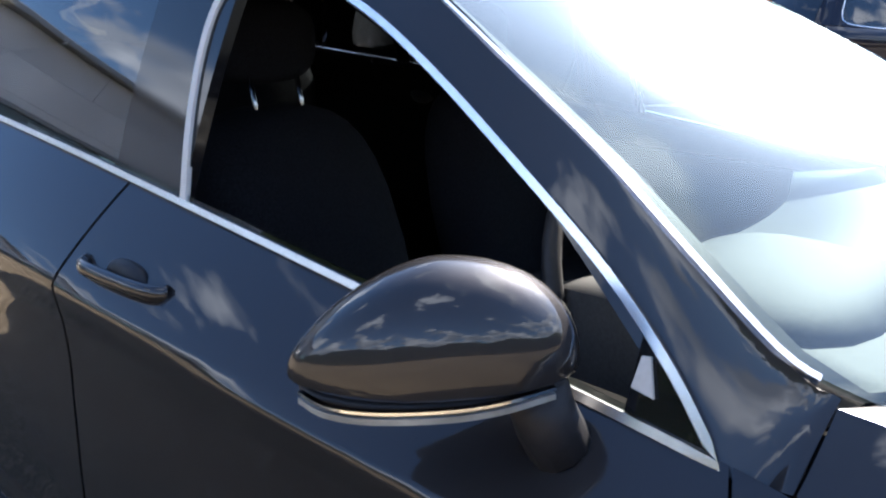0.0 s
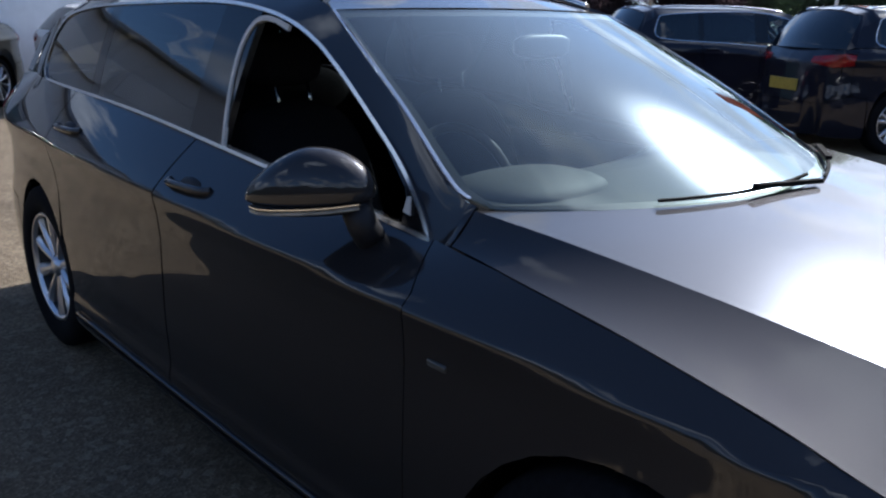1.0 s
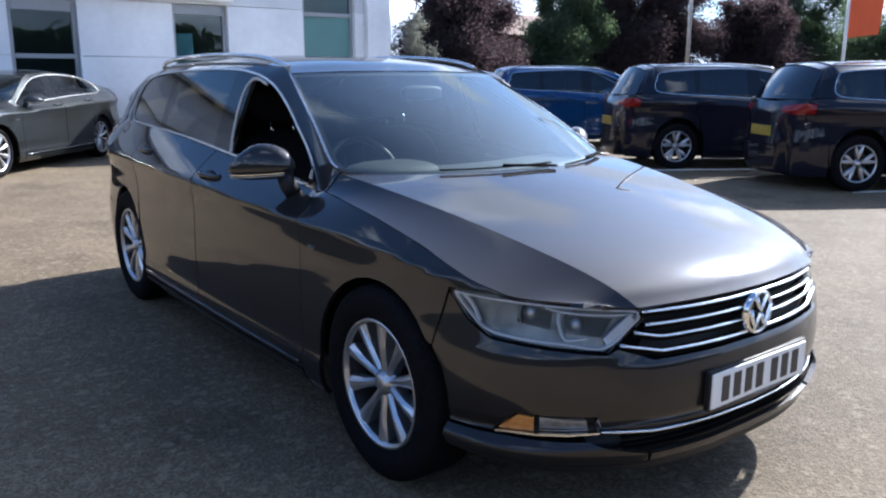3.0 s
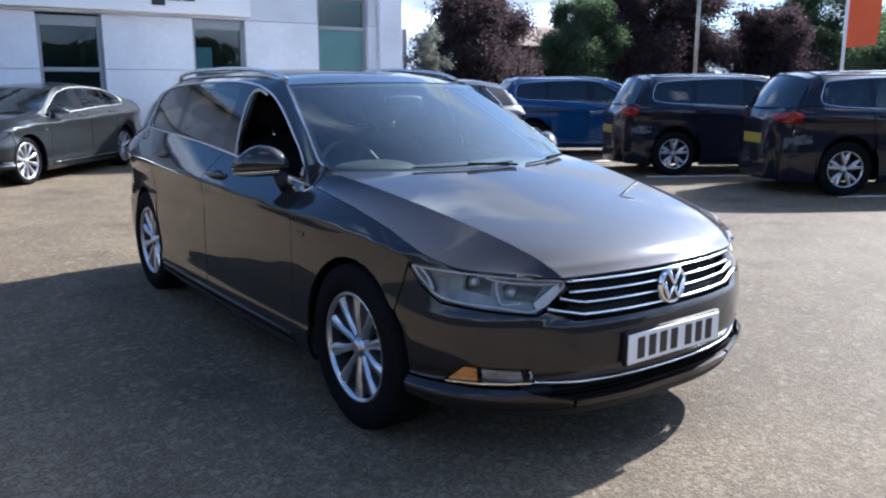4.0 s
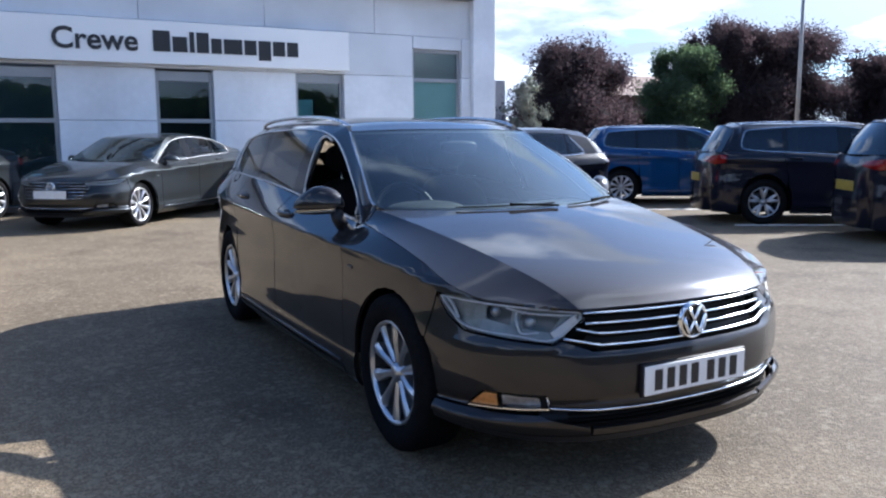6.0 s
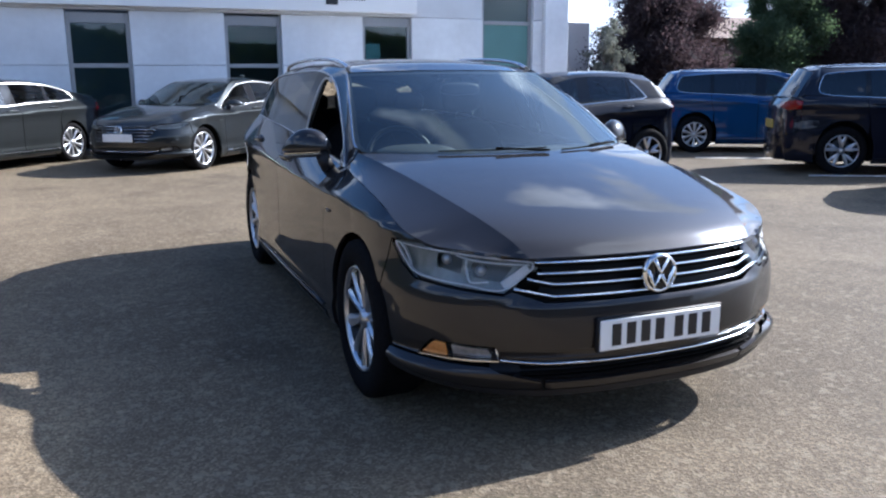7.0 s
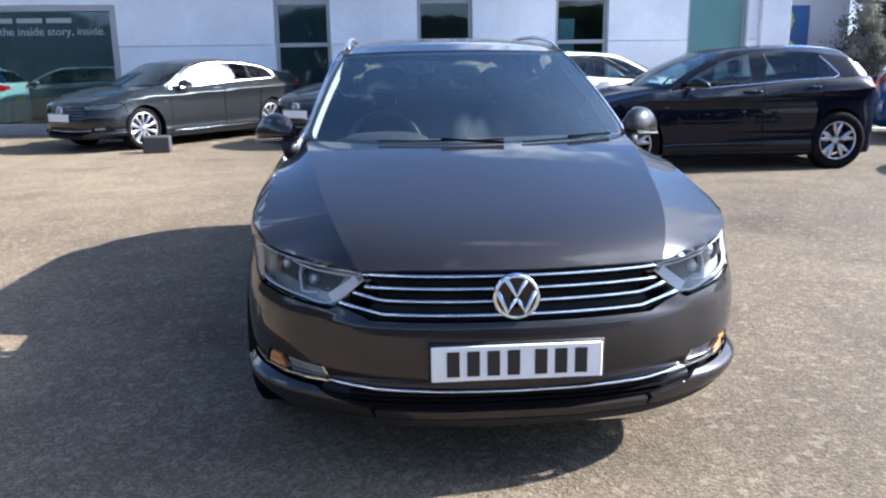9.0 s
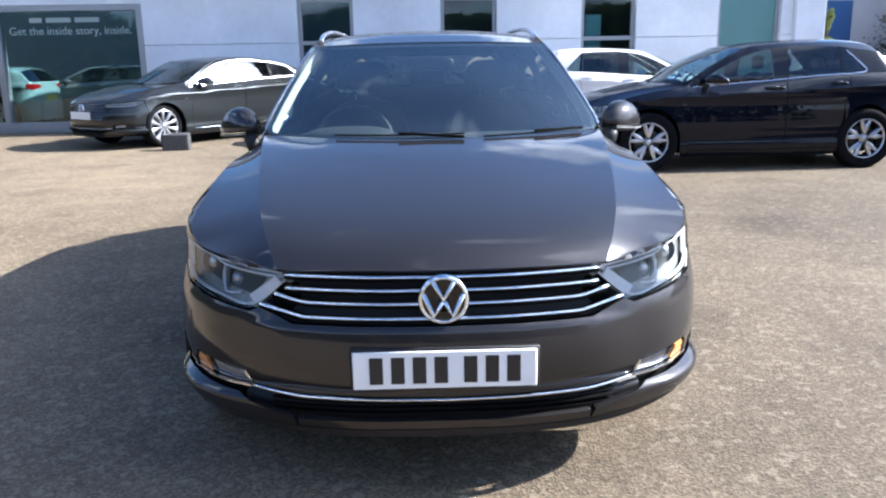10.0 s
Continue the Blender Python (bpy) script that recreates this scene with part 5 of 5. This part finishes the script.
# entrance glazing
front = tagged(new("window_5"), "wide dark showroom glazing in a grey frame with white lettering", "window", kind="structure")
for lo, hi in (((-5.56, 0.0, 0.0), (-5.45, 0.25, 2.45)), ((-12.0, 0.0, 2.34), (-5.56, 0.25, 2.45)), ((-12.0, 0.0, 0.0), (-5.56, 0.25, 0.20)), ((-8.36, 0.02, 0.20), (-8.24, 0.22, 2.34)), ((-11.1, 0.02, 0.20), (-10.98, 0.22, 2.34))):
    part("frame", box((lo[0], WALL_Y + lo[1], lo[2]), (hi[0], WALL_Y + hi[1], hi[2]), 0.006, 1), FRAME, front)
for x0, x1 in ((-12.0, -11.1), (-10.98, -8.36), (-8.24, -5.56)):
    part("pane", box((x0, WALL_Y + 0.10, 0.2), (x1, WALL_Y + 0.11, 2.34)), PANE, front).visible_shadow = False
part("lintel", box((-12.0, WALL_Y, 2.454), (-5.45, WALL_Y + 0.3, 2.664), 0.006, 1), CLAD, front)
WRITING = material("white_window_lettering", (0.30, 0.36, 0.35), rough=0.6)
lettering("Get the inside story, inside.", -8.08, WALL_Y + 0.092, 1.90, 0.215, WRITING, front, 0.002)
for x0, x1 in ((-7.66, -7.42), (-7.34, -6.86), (-6.78, -6.31)):
    part("letter_bar", box((x0, WALL_Y + 0.088, 2.13), (x1, WALL_Y + 0.096, 2.22)), WRITING, front)

# ---- cars ----


def make_warp(ys, yt, zs, zt, wide=1.0, cabin=None, shear=0.0, boxy=0.0, shear_from=3.2):
    """Stretches the skin of a car to another's length, height and width; cabin scales the height above the waist along the car."""
    fy, fz = pchip(ys, yt), pchip(zs, zt)
    g = pchip(*cabin) if cabin else None

    def f(p):
        p = np.asarray(p, float)
        y, z = p[:, 1], p[:, 2]
        if g is not None:
            zb = edge_z(np.clip(y, 1.44, 4.75))
            z = np.where(z > zb, zb + (z - zb) * g(y), z)
        y2 = np.where(y < 0, y, np.where(y > ys[-1], yt[-1] + y - ys[-1], fy(y)))
        z2 = np.where(z > zs[-1], zt[-1] + z - zs[-1], fz(z))
        y2 = y2 - shear * np.clip(z2 - 0.95, 0, 1) * np.clip((y - shear_from) / (4.3 - shear_from), 0, 1)
        k = np.clip((z - 0.84) / 0.22, 0, 1)
        return np.stack([p[:, 0] * wide * (1 + boxy * k * k * (3 - 2 * k)), y2, z2], -1)
    return f


YS = (0, 0.48, 0.85, 1.22, 1.42, 2.0, 2.34, 3.28, 3.64, 4.0, 4.45, 4.757)
ZS = (0, 0.36, 0.72, 0.93, 1.07, 1.36, 1.46)
MPV = make_warp(YS, (0, 0.50, 0.87, 1.24, 1.32, 2.05, 2.45, 3.25, 3.60, 3.95, 4.20, 4.44), ZS, (0, 0.36, 0.77, 0.97, 1.08, 1.43, 1.52), 1.0, ((1.4, 3.2, 3.8, 4.2, 4.6), (1, 1, 1.05, 1.13, 1.18)), 0.40, 0.11, 3.9)
MPV_LINE = [(3.50, 1.068), (3.80, 1.088), (3.98, 1.118), (4.04, 1.165), (4.00, 1.235), (3.88, 1.302)]
FASTBACK = make_warp(YS, (0, 0.54, 0.91, 1.28, 1.50, 2.10, 2.48, 3.40, 3.75, 4.11, 4.56, 4.862), ZS, (0, 0.36, 0.73, 0.94, 1.05, 1.33, 1.43), 1.02, ((1.4, 2.6, 3.2, 3.7, 4.2, 4.76), (1, 1, 0.93, 0.74, 0.45, 0.18)))
HATCH = make_warp(YS, (0, 0.44, 0.80, 1.16, 1.30, 1.90, 2.27, 2.98, 3.28, 3.59, 3.75, 3.85), ZS, (0, 0.36, 0.74, 0.95, 1.07, 1.36, 1.455), 0.955, None, 0.75, 0.08)
COUPE = make_warp(YS, (0, 0.44, 0.80, 1.16, 1.30, 1.86, 2.14, 3.0, 3.35, 3.70, 3.90, 4.05), ZS, (0, 0.36, 0.72, 0.90, 1.00, 1.25, 1.32), 0.955, None, 0.75, 0.08)
HATCH_LINE = [(3.50, 1.066), (3.61, 1.080), (3.665, 1.105), (3.63, 1.15), (3.54, 1.23), (3.42, 1.31)]


ESTATE = make_warp(YS, (0, 0.48, 0.85, 1.22, 1.42, 2.0, 2.34, 3.28, 3.62, 3.94, 4.31, 4.57), ZS, ZS, shear=0.65, shear_from=3.8)
build_car("estate_car", "brown-grey metallic estate car with chrome trim parked on the asphalt", PAINT, ESTATE, style="ten", window_open=True, near=True, light_trim=True, wheel_y=(0.85, 3.62))


def parked(car, x, y, turn):
    car.matrix_world = pose(x, y, 0, 0, 0, turn)
    return car


parked(build_car("hatchback_car", "black hatchback with silver alloy wheels on the asphalt", PAINT_BLACK, HATCH, rear_line=HATCH_LINE, post=3.29, belt_only=True, chrome=True, rails=False, wheel_y=(0.80, 3.28), privacy=False), 1.72, 7.66, 270)
parked(build_car("saloon_car", "dark grey fastback saloon with chrome window trim beside the showroom", PAINT_GREY, FASTBACK, rails=False, wheel_y=(0.91, 3.75), style="large", privacy=False, slim=True), -5.36, 10.64, -37)
parked(build_car("saloon_car", "dark grey fastback saloon nose out from the showroom wall", PAINT_GREY, FASTBACK, rails=False, wheel_y=(0.91, 3.75), style="large", privacy=False, slim=True), -1.72, 10.51, -41)
parked(build_car("people_carrier", "black people carrier with chrome window line in a marked bay", PAINT_NAVY, MPV, rear_line=MPV_LINE, post=3.36, wheel_y=(0.87, 3.60)), 11.0, 4.57, 56)
parked(build_car("people_carrier", "black people carrier parked at the end of the row", PAINT_NAVY, MPV, rear_line=MPV_LINE, post=3.36, wheel_y=(0.87, 3.60)), 10.77, 1.84, 56)
parked(build_car("people_carrier", "blue compact people carrier with silver roof rails", PAINT_BLUE, MPV, rear_line=MPV_LINE, post=3.36, wheel_y=(0.87, 3.60), style="ten"), 11.62, 8.39, 56)
parked(build_car("hatchback_car", "white hatchback parked against the showroom wall", PAINT_WHITE, HATCH, rear_line=HATCH_LINE, post=3.36, chrome=False, rails=False, wheel_y=(0.80, 3.28), privacy=False), 5.7, 12.3, 90)

parked(build_car("hatchback_car", "pale teal hatchback standing inside the showroom behind the glass", PAINT_TEAL, COUPE, rear_line=HATCH_LINE, post=3.36, chrome=False, rails=False, wheel_y=(0.80, 3.35), privacy=False), -12.1, 15.75, 270)

parked(build_car("hatchback_car", "silver hatchback standing inside the showroom behind the glass", car_paint("silver_paint", (0.16, 0.165, 0.17), 0.3), COUPE, rear_line=HATCH_LINE, post=3.08, chrome=False, rails=False, wheel_y=(0.80, 3.35), privacy=False), -9.6, 17.6, 270)

# ---- bay lines, block, back wall ----
LINE = material("white_road_paint", (0.72, 0.71, 0.68), rough=0.75, stain=0.2, stain_size=3, grain=0.15, grain_size=30)


def bay_line(x, y, length, turn):
    ob = tagged(part("bay_line", box((0, -0.05, 0.0), (length, 0.05, 0.004)), LINE), "worn white painted bay line on the asphalt", "road marking", kind="structure")
    ob.matrix_world = pose(x, y, 0, 0, 0, turn)


for x, y in ((7.5, 8.85), (7.15, 6.05), (7.3, 3.2), (7.4, 0.4), (8.6, 12.0)):
    bay_line(x, y, 5.0, -31)
RUBBER = material("dark_grey_rubber", (0.03, 0.03, 0.032), rough=0.85, grain=0.25, grain_size=40, bump=0.2)
stop = tagged(part("wheel_block", box((-0.20, -0.14, 0), (0.20, 0.14, 0.25), 0.02, 2), RUBBER), "dark rubber block on the asphalt beside a wheel", "block")
stop.matrix_world = pose(-3.83, 10.35, 0, 0, 0, 8)
BACK = material("pale_render", (0.46, 0.46, 0.48), rough=0.8, stain=0.08, stain_size=0.5)
annexe = tagged(new("annexe"), "low pale building behind the showroom with a blue door", "building")
part("wall", box((11.2, 30.0, 0), (18.75, 35.5, 3.95), 0.02, 1), BACK, annexe)
BLUE_PANEL = material("blue_panel", (0.03, 0.09, 0.24), rough=0.45, stain=0.08)
part("door", box((16.0, 29.95, 0), (17.05, 29.99, 3.3), 0.01, 1), BLUE_PANEL, annexe)
parked(build_car("hatchback_car", "orange-red hatchback parked behind the black one", car_paint("orange_red_paint", (0.50, 0.06, 0.015), 0.0), HATCH, rear_line=HATCH_LINE, post=3.36, chrome=False, rails=False, wheel_y=(0.80, 3.28), privacy=False), 10.4, 17.6, 90)

BRICK = material("red_brown_brick", (0.20, 0.13, 0.105), rough=0.85, grain=0.2, grain_size=9, stain=0.15, stain_size=0.6, bump=0.2)
ROOF_TILE = material("brown_roof_tile", (0.13, 0.09, 0.075), rough=0.85, grain=0.2, grain_size=6, stain=0.15, stain_size=0.5)
house = tagged(new("house"), "low red-brown brick house far behind the trees", "house")
part("wall", box((29.5, 35, 0), (37.5, 41, 3.7)), BRICK, house)
part("roof", sweep([(29.2, 38, 3.69), (37.8, 38, 3.69)], [(-3.4, 0), (3.4, 0), (0.12, 1.45), (-0.12, 1.45)], (0, 0, 1)), ROOF_TILE, house)
for x in (31.2, 33.6, 35.8):
    w = part("window", box((x, 34.97, 1.2), (x + 1.1, 35.03, 2.6)), GLASS_REAR, house)
    part("sill", box((x - 0.06, 34.90, 1.12), (x + 1.16, 35.0, 1.2)), PLATE_WHITE, w)

# ---- trees, lamp post, flag ----
BARK = material("bark", (0.07, 0.05, 0.04), rough=0.9, grain=0.3, grain_size=12, bump=0.4)


def leaf_material(name, colour, through_light):
    """Matt leaves that let part of the light through."""
    m = material(name, colour, rough=0.85, stain=0.35, stain_size=1.2, spec=0.08)
    n, l = m.node_tree.nodes, m.node_tree.links
    thin, mix = n.new("ShaderNodeBsdfTranslucent"), n.new("ShaderNodeMixShader")
    thin.inputs["Color"].default_value = (*through_light, 1)
    mix.inputs[0].default_value = 0.45
    l.new(n["Principled BSDF"].outputs[0], mix.inputs[1])
    l.new(thin.outputs[0], mix.inputs[2])
    l.new(mix.outputs[0], n["Material Output"].inputs["Surface"])
    return m


PURPLE = leaf_material("purple_leaves", (0.046, 0.038, 0.043), (0.070, 0.049, 0.055))
GREEN = leaf_material("green_leaves", (0.055, 0.080, 0.052), (0.10, 0.15, 0.07))


def tree(x, y, height, width, mat, label, seed, leaves=64000):
    rng = random.Random(seed)
    t = tagged(new("tree"), label, "tree", group="trees behind the car park")
    t.location = (x, y, 0)
    lean = rng.uniform(-0.2, 0.2)
    bm = bmesh.new()

    def limb(a, b, r0, r1):
        made = sweep([a, (a + b) / 2 + Vector((rng.uniform(-.1, .1), rng.uniform(-.1, .1), 0)), b + Vector((0, 0, 0.001)), b + (b - a) * 0.02], ring(1.0, 7), (0.3, 0.7, 0.1), scale=(r0, (r0 + r1) / 2, r1, r1 * 0.6))
        me = bpy.data.meshes.new("limb")
        made.to_mesh(me)
        made.free()
        bm.from_mesh(me)
        bpy.data.meshes.remove(me)
    fork = Vector((lean, 0, height * 0.28))
    limb(Vector((0, 0, -0.05)), fork, 0.17, 0.12)
    clumps = []
    for k in range(56):
        a, h = rng.uniform(0, 2 * math.pi), 0.17 + 0.71 * rng.random() ** 1.15
        spread = width / 2 * math.sqrt(max(0.05, 1 - ((h - 0.5) / 0.52) ** 2)) * rng.uniform(0.15, 0.78)
        c = Vector((lean + spread * math.cos(a), spread * math.sin(a), height * h))
        clumps.append((c, rng.uniform(0.12, 0.21) * width * (1.15 - 0.35 * h)))
        if k < 12:
            limb(fork, c, 0.06, 0.015)
    part("trunk", bm, BARK, t)
    rg = np.random.default_rng(seed)
    cc, cr = np.array([c[:] for c, _ in clumps]), np.array([r for _, r in clumps])
    sets = []
    for count, small, large, inner, outer, power in ((leaves, 0.035, 0.085, 0.75, 1.22, 0.4), (leaves // 6, 0.14, 0.26, 0.05, 0.72, 1.0), (leaves // 14, 0.035, 0.07, 1.0, 1.42, 0.5)):
        i = rg.integers(0, len(cr), count)
        d = rg.normal(size=(count, 3)) * np.array([1, 1, 0.85])
        d /= np.linalg.norm(d, axis=1)[:, None]
        p = cc[i] + d * (cr[i] * rg.uniform(0, 1, count) ** power * rg.uniform(inner, outer, count))[:, None]
        p[:, 2] = np.maximum(p[:, 2], 0.35)
        size = (rg.uniform(small, large, count) * min(1, width / 5 + 0.2))[:, None]
        u = rg.normal(size=(count, 3))
        u /= np.linalg.norm(u, axis=1)[:, None]
        v = np.cross(u, rg.normal(size=(count, 3)))
        v /= np.linalg.norm(v, axis=1)[:, None]
        sets.append(np.stack([p - u * size, p + v * size * 0.6 + u * size * 0.15, p + u * size, p - v * size * 0.6], 1).reshape(-1, 3))
    verts = np.concatenate(sets).tolist()
    faces = np.arange(len(verts)).reshape(-1, 4).tolist()
    crown = part("crown", (verts, faces, None), mat, t)
    crown.data.polygons.foreach_set("use_smooth", [False] * len(crown.data.polygons))
    return t


tree(21.3, 28.3, 5.7, 7.2, PURPLE, "round purple-leaved plum tree behind the cars", 1)
tree(28.9, 29, 6.3, 4.9, GREEN, "green-leaved tree behind the cars", 2)
tree(32.8, 29, 7.9, 6.4, PURPLE, "tall purple-leaved tree behind the cars", 3)
tree(37.2, 29, 7.8, 7.2, PURPLE, "tall purple-leaved tree beside the lamp post", 4)
tree(43.0, 27, 6.0, 7.0, PURPLE, "broad purple-leaved tree behind the cars", 5)
tree(50.0, 27, 9.0, 9.0, GREEN, "large green tree at the end of the row", 6)
tree(40.0, 16.0, 7.0, 8.0, GREEN, "green-leaved tree behind the flag", 7)
LIME = leaf_material("lime_leaves", (0.12, 0.15, 0.05), (0.16, 0.20, 0.06))
GREY_LEAF = leaf_material("grey_green_leaves", (0.20, 0.21, 0.19), (0.20, 0.21, 0.17))
tree(13.62, 25.0, 3.1, 0.75, LIME, "small narrow yellow-green conifer beside the annexe", 8, 6000)
tree(17.1, 25.9, 4.2, 2.2, GREY_LEAF, "loose pale grey-green shrub beside the plum tree", 9, 5000)
POST = material("galvanised_post", (0.24, 0.24, 0.24), rough=0.5, metal=0.6, grain=0.1)
lamp_post = tagged(new("lamp_post"), "slim grey steel lamp post behind the parked cars", "lamp post")
lamp_post.location = (16.4, 12.2, 0)
part("pole", sweep([(0, 0, 0), (0, 0, 3), (0, 0, 7.9)], ring(1.0, 12), (0, 1, 0), scale=(0.062, 0.05, 0.038)), POST, lamp_post)
part("lantern", blob((0.35, 0, 7.95), (0.40, 0.12, 0.06), 3), POST, lamp_post)


ORANGE = material("orange_banner_cloth", (0.75, 0.12, 0.03), rough=0.7, stain=0.08, stain_size=2)
flag = tagged(new("banner_flag"), "orange upright banner flag on a white pole behind the cars", "flag")
flag.location = (12.25, 5.94, 0)
part("pole", sweep([(0, 0, 0), (0.03, 0, 2.2), (0.10, 0.05, 4.0)], ring(0.030, 8), (0, 1, 0)), PLATE_WHITE, flag)
bm = bmesh.new()
grid = [[bm.verts.new((0.06 + 0.017 * k + 0.42 * (i / 5) * (1 - 0.02 * k), -0.35 * (i / 5) + 0.03 * math.sin(i * 1.9 + k * 0.8), 2.0 + 0.26 * k + 0.06 * (i / 5))) for i in range(6)] for k in range(8)]
for k in range(7):
    for i in range(5):
        bm.faces.new([grid[k][i], grid[k][i + 1], grid[k + 1][i + 1], grid[k + 1][i]]).smooth = True
part("cloth", bm, ORANGE, flag)

# ---- hedges: one behind the trees, one added unseen behind the camera ----
HEDGE = leaf_material("hedge_leaves", (0.030, 0.045, 0.022), (0.05, 0.08, 0.03))


def hedge(points, height, seed):
    rng = random.Random(seed)
    verts, faces = [], []
    pts = spline([(*p, 0.0) for p in points], 10)
    for k in range(24000):
        i = rng.random() * (len(pts) - 1.001)
        a, b_ = pts[int(i)], pts[int(i) + 1]
        p = Vector(a + (b_ - a) * (i - int(i)))
        top = height * (0.75 + 0.3 * noise.noise(p * 0.15))
        p += Vector((rng.gauss(0, 0.6), rng.gauss(0, 0.6), top * rng.random() ** 0.7))
        s = rng.uniform(0.16, 0.40)
        u = Vector((rng.gauss(0, 1), rng.gauss(0, 1), rng.gauss(0, 1))).normalized()
        v = u.orthogonal().normalized()
        q = len(verts)
        verts += [p - u * s, p + v * s * 0.6, p + u * s, p - v * s * 0.6]
        faces.append((q, q + 1, q + 2, q + 3))
    return tagged(part("hedge", (verts, faces, None), HEDGE), "tall dark green hedge along the far side of the car park", "hedge", kind="stuff")


hedge([(17.5, 31), (26, 32), (40, 31), (55, 28)], 2.7, 12)
# unseen, added to block low sky and darken reflections in the cars
hedge([(-24, 30), (-17, 10), (-15, -4), (-12, -14), (0, -18), (16, -17)], 5.0, 11)
